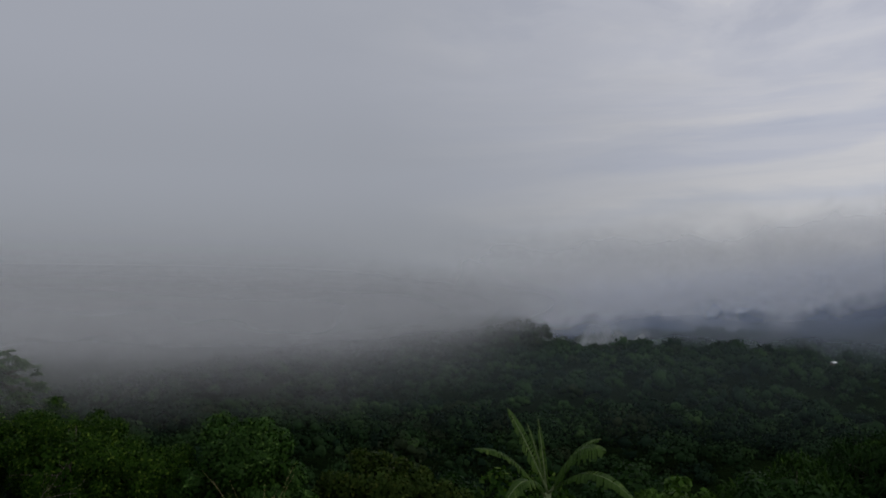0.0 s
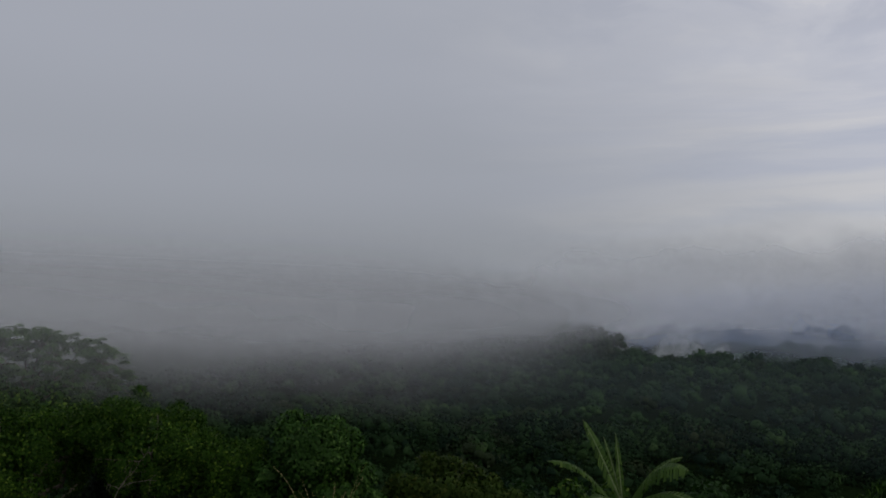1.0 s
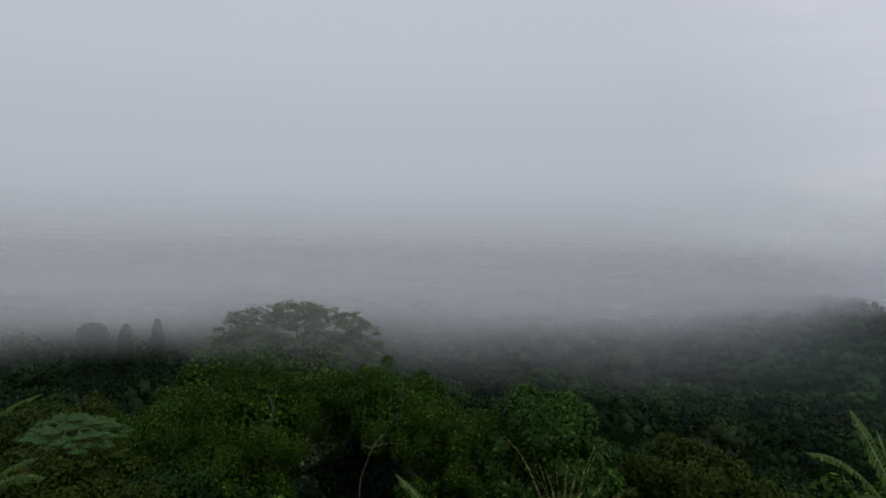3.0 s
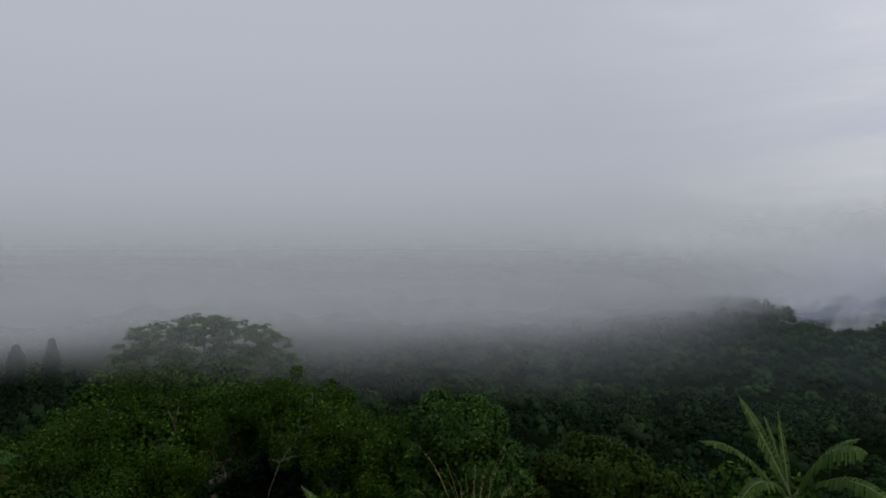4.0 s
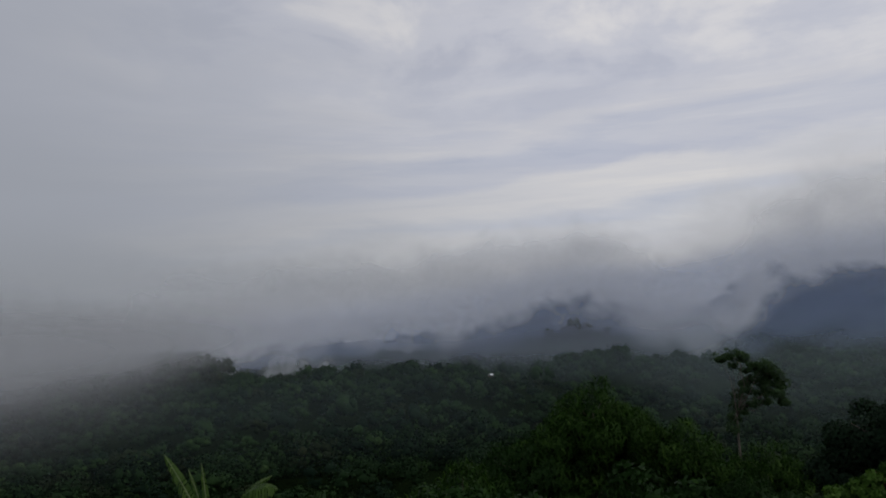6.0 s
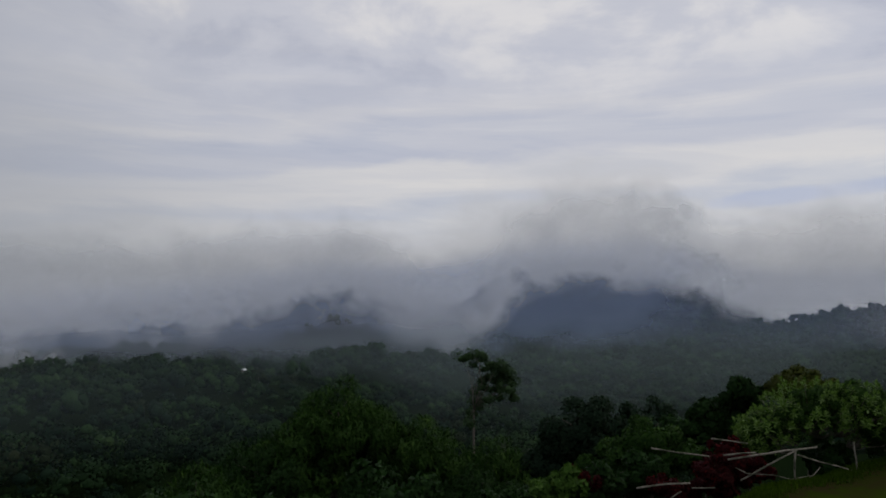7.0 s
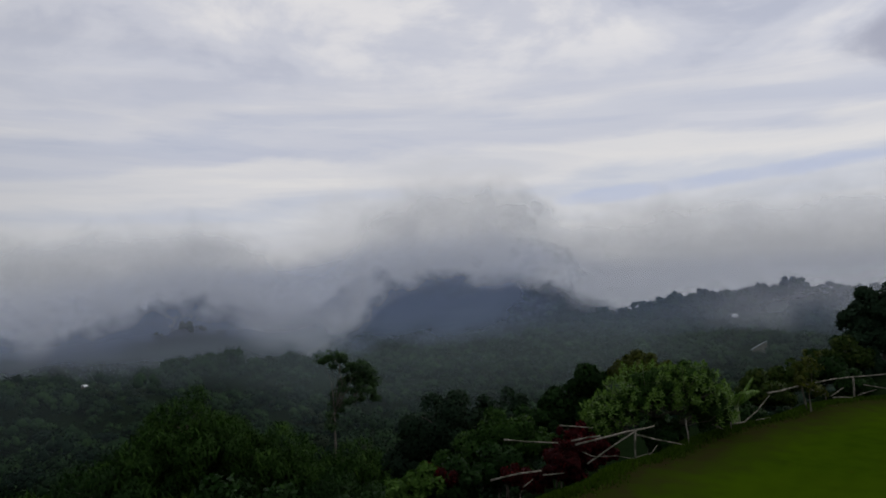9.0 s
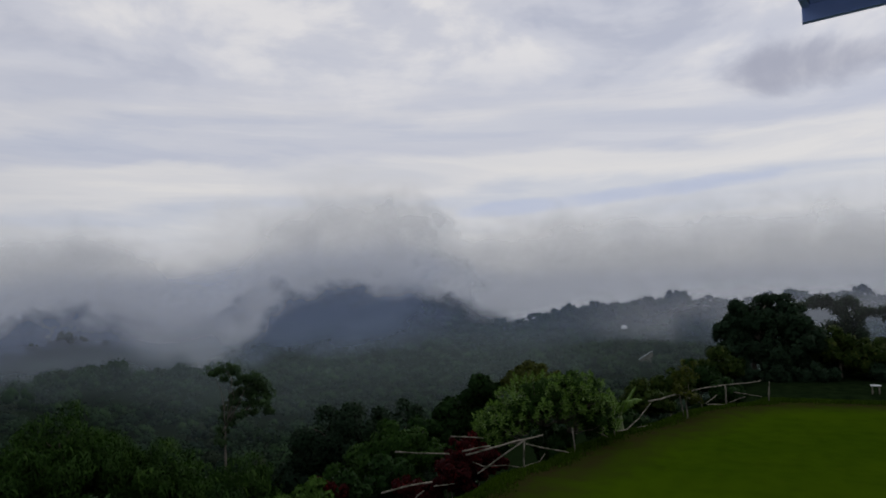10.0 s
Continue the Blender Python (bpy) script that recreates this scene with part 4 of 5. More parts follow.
def crown_tips(n, seed):
    """Ends of the limbs: a broad flat dome, with some tufts lower down inside it."""
    rng = np.random.default_rng(seed)
    res = []
    for i in range(n):
        a, q = i * 2.399, math.sqrt((i + 0.5) / n)
        u, v = math.cos(a) * q, math.sin(a) * q
        top = -6.2 + 5.1 * (1 - q ** 3.0) + 0.5 * math.sin(u * 9 + 1)
        drop = rng.uniform(0, 0.5) if i % 2 else rng.uniform(0.7, 3.6)
        res.append((-47.2 + 8.0 * u + 3.0 * v + rng.normal(0, 0.35), 63.6 + 6.0 * u - 4.2 * v + rng.normal(0, 0.35), max(top - drop + rng.normal(0, 0.3), -8.8)))
    return res


umbrella_tree(-46.8, 64.0, crown_tips(320, 5), "tall open-crowned tree with pale forking limbs in mist", 21)


def conifer(az, r, el, width, seed, blunt=0.8):
    rng = np.random.default_rng(seed)
    x, y = polar(az, r)
    z = float(land(x, y))
    h = EYE + r * math.tan(radians(el)) - z
    e = thing("conifer", (x, y, z), "dark slender conifer fading into fog", "tree", "conifers in the fog")
    part("trunk", tubes_mesh("trunk", [tube(np.array([(0, 0, -0.3), (0, 0, h * 0.5), (0, 0, h * 0.97)]), (0.25, 0.15, 0.03), 7)], BARK), e)
    k = 5200
    t = rng.uniform(0.12, 1.0, k)
    rad = width * (1.02 - t) ** blunt * rng.uniform(0.4, 1.0, k) * (1 + 0.12 * np.sin(t * 23 + seed))
    a = rng.uniform(0, 6.28, k)
    p = np.stack([np.cos(a) * rad, np.sin(a) * rad, t * h], 1)
    nrm = np.stack([np.cos(a), np.sin(a), np.full(k, 0.6)], 1)
    part("crown", quads_mesh("crown", *leaf_quads(rng, p, nrm, 0.55, 0.3, 0.4, 0.3), LEAF_PINE), e)


conifer(51.3, 136, -5.75, 4.6, 31, 0.28)
conifer(49.1, 139, -5.9, 3.2, 32, 0.5)
conifer(46.9, 134, -5.6, 2.5, 33, 0.45)


def banana_leaf(rng, base, tip, width, arch):
    """A blade that arches from base to tip, torn into strips along both sides, with a pale rib."""
    k = 26
    base, tip = np.asarray(base, float), np.asarray(tip, float)
    t = np.linspace(0, 1, k)
    mid = base + (tip - base) * t[:, None]
    mid[:, 2] += arch * np.sin(np.pi * np.clip(t, 0, 1)) * (0.7 + 0.3 * t)
    d = unit(np.gradient(mid, axis=0))
    side = unit(np.cross(d, np.array([0, 0, 1.0])) + 1e-6)
    upv = np.cross(side, d)
    parts = []
    for s in (-1, 1):
        for i in range(3, k - 1):
            w0, w1 = (width * math.sin(math.pi * min(1, max(0.02, (q - 0.1) / 0.9)) ** 0.8) ** 0.6 for q in (t[i], t[i + 1]))
            dr = rng.uniform(0.5, 0.95)
            gap = rng.uniform(0.12, 0.45) if rng.random() < 0.5 else rng.uniform(0.0, 0.05)
            a, b = mid[i], mid[i] + (mid[i + 1] - mid[i]) * (1 - gap)
            o = unit(side[i] * s + d[i] * 0.35 + upv[i] * 0.35)
            h0 = a + o * w0 * 0.55
            h1 = b + o * w1 * 0.55
            e0 = a + o * w0 * 0.85 + np.array([0, 0, -dr * w0])
            e1 = b + o * w1 * 0.85 + np.array([0, 0, -dr * w1])
            parts.append((np.array([a, b, h1, h0, e1, e0]), np.array([[0, 1, 2, 3], [3, 2, 4, 5]])))
    rib = tube(mid, np.linspace(0.024, 0.006, k), 5)
    return join(parts), rib


def banana_plant(x, y, crown_z, leaves, label, seed, group="", mat=None):
    rng = np.random.default_rng(seed)
    z = float(land(x, y))
    e = thing("banana_plant", (x, y, z), label, "banana plant", group)
    o = np.array([x, y, z])
    top = np.array([0, 0, crown_z - z])
    part("stem", tubes_mesh("stem", [tube(bent(rng, (0, 0, -0.2), top, 7, 0.02), np.linspace(0.16, 0.08, 7), 10)], STEM), e)
    for tip, width, arch in leaves:
        blade, rib = banana_leaf(rng, top + np.array([0, 0, rng.uniform(-0.15, 0.05)]), np.asarray(tip) - o, width, arch)
        lf = part("leaf", quads_mesh("leaf", *blade, mat or LEAF_BANANA), e)
        part("midrib", tubes_mesh("midrib", [rib], STEM), lf, "pale green midrib")


STEM = plain("banana_stem", (0.07, 0.10, 0.035), (0.14, 0.18, 0.07), 6, 0.6, 0.2)
banana_plant(2.32, 15.65, 0.30, [((1.48, 16.24, 2.08), 0.27, 0.10), ((2.18, 16.12, 1.85), 0.10, 0.03), ((1.94, 16.25, 1.72), 0.09, 0.10), ((0.68, 15.45, 1.33), 0.21, 0.36),
                                 ((3.50, 15.10, 1.38), 0.44, 0.42), ((3.52, 15.70, 1.50), 0.20, 0.30), ((3.85, 14.10, 0.62), 0.28, 0.55), ((1.25, 14.45, 0.45), 0.26, 0.50)],
             "banana plant with torn green leaves", 41, "banana plants")
banana_plant(-6.6, 15.6, -1.9, [((-8.1, 15.4, -0.30), 0.26, 0.12), ((-5.6, 16.4, -1.6), 0.26, 0.3), ((-6.0, 14.6, -2.0), 0.26, 0.3), ((-7.6, 16.4, -1.8), 0.26, 0.3)],
             "small banana plant with drooping leaves below the lawn", 42, "banana plants")
banana_plant(-21.6, 13.2, -0.8, [((-19.5, 14.4, 0.75), 0.26, 0.2), ((-20.4, 12.2, 0.3), 0.3, 0.3), ((-23.0, 14.4, 0.3), 0.3, 0.3), ((-22.6, 11.8, 0.4), 0.3, 0.3)],
             "banana plant among trees on the slope", 43, "banana plants")
banana_plant(-16.2, 10.1, -0.6, [((-14.7, 10.9, 0.45), 0.24, 0.2), ((-14.9, 9.4, 0.2), 0.24, 0.25), ((-15.4, 11.6, -0.3), 0.26, 0.3), ((-17.4, 10.9, 0.2), 0.26, 0.3)],
             "banana plant among trees on the slope", 44, "banana plants")


def papaya_tree(x, y, top_z, spread, label, seed):
    """Straight stem with a wide flat-domed head of deeply cut leaves on long stalks; the lower ones hang and turn yellow."""
    rng = np.random.default_rng(seed)
    z = float(land(x, y))
    e = thing("papaya_tree", (x, y, z), label, "papaya tree")
    top = np.array([0, 0, top_z - z])
    part("trunk", tubes_mesh("trunk", [tube(bent(rng, (0, 0, -0.2), top, 7, 0.02), np.linspace(0.13, 0.06, 7), 9)], BARK), e)
    for i in range(96):
        a, q = i * 2.4, math.sqrt((i + 0.5) / 96)
        old = i % 4 == 3
        rise = 0.55 * (1 - q ** 2.2) - (rng.uniform(0.4, 1.1) if old else rng.uniform(0, 0.25))
        tip = top + np.array([math.cos(a) * spread * q, math.sin(a) * spread * q, rise])
        stalk = tube(bent(rng, top - np.array([0, 0, 0.25]), tip, 5, 0.03, 0.10), np.linspace(0.012, 0.006, 5), 4)
        s_, k, out = rng.uniform(0.26, 0.42), 9, []
        an = a + np.linspace(-2.5, 2.5, k)
        fall = rng.uniform(-0.9, -0.35)
        d = np.stack([np.cos(an), np.sin(an), np.full(k, fall)], 1)
        sd = np.stack([-np.sin(an), np.cos(an), np.zeros(k)], 1)
        # every lobe: a narrow finger with two side teeth
        for at_, turn, f, w in ((0.0, 0.0, 1.0, 0.10), (0.4, 0.7, 0.5, 0.09), (0.4, -0.7, 0.5, 0.09)):
            b = tip + d * s_ * at_
            t_ = unit(d + sd * turn)
            n_ = np.cross(t_, np.array([0, 0, 1.0]))
            v = np.stack([b, b + t_ * s_ * 0.5 * f + n_ * s_ * w, b + t_ * s_ * f, b + t_ * s_ * 0.5 * f - n_ * s_ * w], 1)
            out.append((v.reshape(-1, 3), np.arange(4 * k).reshape(k, 4)))
        lf = part("leaf", quads_mesh("leaf", *join(out), LEAF_GOLD if old else LEAF_PAPAYA), e)
        part("stalk", tubes_mesh("stalk", [stalk], STEM), lf)


papaya_tree(-20.4, 16.1, -0.8, 1.6, "papaya tree with wide fingered leaves", 51)
crown_at("low_bush", -19.6, 15.4, [(-19.6, 15.4, -2.7, 1.5, 1.3, 1.1), (-18.2, 16.4, -3.2, 1.4, 1.2, 1.1), (-20.8, 14.6, -2.8, 1.3, 1.2, 1.0)],
         LEAF_OLIVE, 16000, 0.12, "low olive-green bush below the papaya tree", category="shrub", seed=52, trunk=0.06)


def weeds(x, y, label, seed, count=46, height=1.9, mat=None):
    rng = np.random.default_rng(seed)
    z = float(land(x, y))
    e = thing("weed_clump", (x, y, z), label, "weeds")
    for _ in range(count):
        a, s = rng.uniform(0, 6.28), rng.uniform(0.1, 1.0)
        h = height * rng.uniform(0.55, 1.0)
        end = np.array([math.cos(a) * s * 1.9, math.sin(a) * s * 1.9, h])
        k = np.linspace(0, 1, 9)[:, None]
        foot_ = np.array([math.cos(a) * s * 0.3, math.sin(a) * s * 0.3, -0.1])
        path = foot_ + (end - foot_) * np.concatenate([k ** 2.4, k ** 2.4, 1.15 * k - 0.15 * k ** 4], 1)
        stalk = part("stalk", tubes_mesh("stalk", [tube(path, np.linspace(0.0042, 0.0016, 9), 4)], STRAW), e)
        for q in path[rng.integers(1, 6, 4)]:
            p = np.array([q + rng.normal(0, 0.04, 3)])
            part("leaf", quads_mesh("leaf", *leaf_quads(rng, p, rng.normal(0, 1, p.shape), 0.22, 0.02, 0.8, 0.3), mat or LEAF_OLIVE), stalk)


weeds(-4.4, 17.0, "tall dry straw-coloured weeds", 61, 30, 3.75)

# shrubs and soft trees on the slope before the valley
SOFT = [(26.0, 34.6, -2.4, 2.6, 1.0), (21.6, 35.4, -5.0, 2.8, 0.9), (30.5, 32.6, -4.8, 2.6, 0.9), (17.0, 33.6, -5.8, 3.0, 0.9), (25.6, 30.0, -6.8, 2.8, 0.9), (34.2, 29.6, -5.8, 2.4, 0.9),
        (20.0, 30.0, -6.8, 2.6, 0.9), (30.6, 27.2, -6.2, 2.4, 0.9), (28.6, 33.8, -3.9, 2.2, 0.9), (23.4, 34.8, -4.0, 2.2, 0.9)]
for i, (bx, by, bz, rx, tall) in enumerate(SOFT):
    rng_ = np.random.default_rng(700 + i)
    heaps_ = [(bx, by, bz, rx * 0.7, rx * 0.7, rx * 0.7 * tall)]
    for k in range(7):
        a_ = k * 0.9 + rng_.uniform(-0.3, 0.3)
        heaps_.append((bx + math.cos(a_) * rx * 0.75, by + math.sin(a_) * rx * 0.75, bz - rng_.uniform(0.4, 1.5), rx * 0.5, rx * 0.5, rx * rng_.uniform(0.4, 0.6)))
    crown_at("soft_tree", bx, by, heaps_, (LEAF_SOFT, LEAF_DEEP, LEAF_SOFT)[i % 3], 8000, 0.33, "soft-leaved feathery dark green tree on the slope", seed=70 + i,
             group="trees below the lawn", per_blob=18, share=0.5, droop=1.0, limbs=2, width=0.06)
for i, (bx, by, bz, rx) in enumerate([(13.0, 27.0, -4.6, 2.4), (9.0, 25.0, -5.0, 2.2), (16.5, 25.5, -5.2, 2.4), (5.0, 24.0, -4.6, 2.0), (21.0, 24.0, -4.6, 2.2), (3.0, 29.0, -5.6, 2.6), (9.0, 32.0, -6.8, 3.0), (-1.0, 33.0, -7.0, 3.0)]):
    crown_at("slope_bush", bx, by, [(bx, by, bz, rx, rx, rx * 0.8), (bx + 0.9, by - 0.5, bz - 0.7, rx * 0.7, rx * 0.7, rx * 0.6), (bx - 1.0, by + 0.4, bz - 0.6, rx * 0.7, rx * 0.7, rx * 0.6)],
             (LEAF_DEEP, LEAF_YELLOW)[i % 4 == 1], 4500, 0.24, "dark green bushy tree on the steep slope", seed=90 + i, group="bushes on the slope", per_blob=18)
rng_ = np.random.default_rng(810)
for i in range(16):
    az_, r_ = 6 - (i % 8) * 6.5 + rng_.uniform(-2, 2), (29, 38)[i // 8] + rng_.uniform(-2.5, 2.5)
    bx, by = polar(az_, r_)
    if float(edge_distance(bx, by)) < 9:
        continue
    bz, rx = float(land(bx, by)) + 1.6, rng_.uniform(1.6, 2.3)
    crown_at("slope_bush", bx, by, [(bx, by, bz, rx, rx, rx * 0.75), (bx + 1.2, by - 0.5, bz - 0.5, rx * 0.8, rx * 0.8, rx * 0.6), (bx - 1.2, by + 0.4, bz - 0.5, rx * 0.8, rx * 0.8, rx * 0.6)],
             (LEAF_DEEP, LEAF_SOFT)[i % 2], 3600, 0.21, "dark green bushy tree on the steep slope", seed=820 + i, group="bushes on the slope", per_blob=18, limbs=1)
crown_at("fresh_bush", -8.9, 11.6, [(-8.9, 11.6, -0.05, 0.4, 0.4, 0.3), (-8.5, 11.9, -0.25, 0.4, 0.4, 0.3)],
         LEAF_LIT, 900, 0.09, "small fresh yellow-green bush at the lawn's edge", category="shrub", seed=97, trunk=0.03, per_blob=10, limbs=2)
crown_at("lit_bush", 4.8, 14.7, [(4.8, 14.7, 0.25, 0.7, 0.7, 0.55), (5.3, 14.4, -0.1, 0.6, 0.6, 0.5)],
         LEAF_FRESH, 1500, 0.15, "small fresh green bush beside the banana plant", seed=99, trunk=0.04, per_blob=12)


def lone_tree():
    """Slim tree with a thin trunk, a small heap of leaves to one side and a fuller one beside it, with gaps between.
    Heaps: metres across and down from the first bough, radius, half height."""
    rng = np.random.default_rng(17)
    heaps = [(0.3, 0.7, 0.75, 0.5), (1.2, 0.25, 0.8, 0.5), (2.0, 0.6, 0.65, 0.5), (3.2, 1.2, 0.75, 0.6), (4.0, 1.6, 0.75, 0.65), (4.8, 2.1, 0.7, 0.65), (5.3, 2.9, 0.55, 0.6), (3.8, 2.6, 0.7, 0.5),
             (2.8, 2.6, 0.6, 0.45), (4.7, 3.5, 0.75, 0.6), (5.3, 4.4, 0.5, 0.45), (3.5, 3.7, 0.7, 0.5), (2.5, 3.4, 0.6, 0.45), (1.8, 4.1, 0.6, 0.5), (4.0, 4.6, 0.6, 0.4), (2.8, 4.6, 0.65, 0.45), (1.5, 5.0, 0.5, 0.5),
             (1.3, 6.1, 0.5, 0.55), (1.0, 6.9, 0.5, 0.5), (2.0, 5.4, 0.45, 0.4), (2.5, 1.6, 0.5, 0.35), (2.0, 2.9, 0.5, 0.4), (4.3, 2.8, 0.6, 0.5), (1.4, 1.2, 0.45, 0.35)]
    blobs = []
    for across, down, r, h in heaps:
        back = rng.uniform(-0.9, 0.9)
        blobs.append((52.3 + 0.68 * across + 0.73 * back, 49.9 - 0.73 * across + 0.68 * back, -1.1 - down, r * 1.05, r * 1.05, h * 1.05))
    crown_at("lone_tree", 52.5, 48.5, blobs, LEAF_GREY, 8500, 0.16, "slender lone tree with uneven leaf heaps", seed=110, trunk=0.12, per_blob=12, share=0.6,
             limbs=1, fork_at=0.72, slim=0.6, lean=(0.5, 0.1))


lone_tree()
crown_at("round_dark_tree", 31.6, 20.0, [(31.0, 20.9, -2.3, 2.2, 2.2, 2.0), (33.0, 18.4, -2.0, 2.0, 2.0, 1.7), (30.2, 21.6, -3.8, 1.8, 1.8, 1.6), (32.4, 19.0, -4.0, 2.2, 2.2, 1.8)],
         LEAF_PINE, 30000, 0.15, "dense dark rounded tree behind the fence", seed=120, trunk=0.2, per_blob=26, share=0.34)
crown_at("dark_shrub", 29.7, 12.9, [(29.8, 12.5, 1.0, 0.75, 0.75, 0.8), (29.4, 13.4, -0.1, 1.1, 1.0, 0.9), (30.0, 12.4, -0.3, 1.1, 1.0, 0.9), (28.8, 14.2, -0.6, 1.0, 1.0, 0.8)],
         LEAF_DEEP, 9000, 0.17, "dark green upright shrub behind the fence", seed=121, trunk=0.09)
crown_at("golden_tree", 30.8, 10.2, [(30.7, 10.3, 1.4, 1.3, 1.3, 0.9), (31.0, 9.3, 0.8, 1.2, 1.2, 0.9)],
         LEAF_GOLD, 9000, 0.12, "small olive-gold tree behind the fence", seed=122, trunk=0.09)


def rosette_shrub(x, y, heaps, label, seed):
    """Shrub whose twigs end in upright rosettes of long leaves; lit outside and shaded inside are put into two leaf
    colours.
    """
    rng = np.random.default_rng(seed)
    z = float(land(x, y))
    e = thing("rosette_shrub", (x, y, z), label, "shrub")
    o = np.array([x, y, z])
    part("trunk", tubes_mesh("trunk", [tube(bent(rng, (0, 0, -0.2), (0, 0, 0.5), 5, 0.05), np.linspace(0.05, 0.04, 5), 8)], BARK), e)
    out = []
    for bx, by, bz, rx, rz, n in heaps:
        c = np.array([bx, by, bz]) - o
        stems = []
        for i in range(n):
            u = rng.uniform(-0.35, 1.0)
            a = i * 2.4 + rng.uniform(-0.3, 0.3)
            q = math.sqrt(1 - u * u)
            d = np.array([math.cos(a) * q, math.sin(a) * q, u])
            tip = c + d * np.array([rx, rx, rz]) * rng.uniform(0.86, 1.12)
            if i % 4 == 0:
                stems.append(tube(bent(rng, c * 0.45 + np.array([0, 0, 0.3]), tip, 6, 0.06), np.linspace(0.022, 0.006, 6), 5))
            k = 15
            an = rng.uniform(0, 6.28) + np.arange(k) * 2.4
            lift = np.linspace(1.3, -0.25, k)
            axis = unit(d * 0.5 + np.array([0, 0, 1.0]))
            s1 = unit(np.cross(axis, np.array([0.3, 0.9, 0.1])))
            s2 = np.cross(axis, s1)
            lw = np.cos(an)[:, None] * s1 + np.sin(an)[:, None] * s2
            ld = unit(lw * np.cos(lift)[:, None] + axis * np.sin(lift)[:, None])
            sd = np.cross(ld, axis + 0.01)
            ln = rng.uniform(0.10, 0.19, (k, 1)) * rng.uniform(0.8, 1.2)
            b = np.repeat(tip[None], k, 0) + axis * np.linspace(0.06, -0.08, k)[:, None]
            v = np.stack([b, b + ld * ln * 0.6 + unit(sd) * ln * 0.19, b + ld * ln - axis * ln * 0.12, b + ld * ln * 0.6 - unit(sd) * ln * 0.19], 1)
            out.append((v.reshape(-1, 3), np.arange(4 * k).reshape(k, 4)))
        part("limb", tubes_mesh("limb", stems, BARK), e)
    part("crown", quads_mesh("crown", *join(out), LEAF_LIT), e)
    # shade inside the shrub is painted by a darker leaf green
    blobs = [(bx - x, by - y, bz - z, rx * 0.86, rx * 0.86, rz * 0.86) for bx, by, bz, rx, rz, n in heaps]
    part("inner_leaves", crown_mesh(rng, blobs, LEAF_MID, 15000, 0.10, 0.05, 20, 0.34), e, "inner leaves with shade put into their darker green")


rosette_shrub(26.0, 8.4, [(25.6, 8.5, 1.45, 1.45, 0.95, 150), (26.4, 7.4, 1.55, 1.2, 0.9, 120), (25.0, 9.5, 0.8, 1.05, 0.7, 90), (26.6, 6.8, 0.8, 0.9, 0.8, 80), (24.7, 9.9, 0.3, 0.7, 0.45, 40)],
              "bright green shrub with upright leaf rosettes by the fence", 123)
crown_at("light_bush", 23.3, 12.9, [(23.2, 12.7, 0.1, 1.1, 1.1, 0.8), (22.5, 13.7, -0.8, 1.2, 1.2, 0.8), (23.8, 11.9, -0.3, 0.9, 0.9, 0.6)],
         LEAF_SOFT, 11000, 0.10, "green bush behind the fallen rails", category="shrub", seed=124, trunk=0.06)
for i, (x, y, z, r) in enumerate([(21.3, 10.0, 0.0, 0.6), (18.2, 12.5, -0.1, 0.42), (20.7, 9.6, -0.2, 0.6), (23.3, 10.3, 0.25, 0.5), (21.3, 9.4, 0.15, 0.6), (20.0, 10.6, -0.4, 0.6), (21.8, 9.0, 0.3, 0.4)]):
    crown_at("red_shrub", x, y, [(x, y, z, r, r, r * 0.7), (x + 0.4, y - 0.3, z - 0.25, r * 0.7, r * 0.7, r * 0.55)], LEAF_RED, 2000, 0.10,
             "crimson-leaved shrub beside the rail fence", category="shrub", seed=130 + i, trunk=0.03, group="red shrubs", per_blob=10)
crown_at("pale_shrub", 17.4, 12.3, [(17.5, 12.3, -0.2, 0.5, 0.5, 0.45), (17.1, 12.7, -0.6, 0.6, 0.6, 0.5)], LEAF_FRESH, 2600, 0.11,
         "pale green broad-leaved shrub", category="shrub", seed=140, trunk=0.03)
for i, (x, y, z, r) in enumerate([(19.0, 12.6, -0.8, 1.0), (21.2, 12.0, -0.6, 1.0), (24.6, 10.4, -0.4, 0.9), (25.9, 7.9, -0.1, 0.75), (17.0, 14.2, -1.6, 1.2), (20.0, 14.6, -1.8, 1.3), (27.6, 8.6, -0.2, 0.8)]):
    crown_at("hedge_bush", x, y, [(x, y, z, r, r, r * 0.7), (x + 0.7, y + 0.3, z - 0.2, r * 0.8, r * 0.8, r * 0.6)], LEAF_DEEP, 4500, 0.14,
             "dark green undergrowth bush along the fence", category="shrub", seed=150 + i, trunk=0.04, group="bushes along the fence")


def sword_plant(x, y, label, seed, height=1.5, n=26):
    rng = np.random.default_rng(seed)
    z = float(land(x, y))
    e = thing("sword_plant", (x, y, z), label, "plant")
    part("stem", tubes_mesh("stem", [tube(bent(rng, (0, 0, -0.1), (0, 0, height * 0.45), 5, 0.03), np.linspace(0.05, 0.03, 5), 6)], BARK), e)
    for i in range(n):
        a, s = i * 2.4, rng.uniform(0.5, 1.0)
        rise = rng.uniform(0.1, 1.0)
        b = np.array([0, 0, height * 0.42])
        tip = b + np.array([math.cos(a) * (1.2 - rise) * 0.9, math.sin(a) * (1.2 - rise) * 0.9, rise * height * 0.62])
        m_ = (b + tip) / 2 + np.array([0, 0, 0.15])
        sd = np.array([-math.sin(a), math.cos(a), 0]) * 0.10 * s
        part("leaf", quads_mesh("leaf", np.array([b, m_ + sd, tip, m_ - sd]), np.array([[0, 1, 2, 3]]), LEAF_FRESH), e)


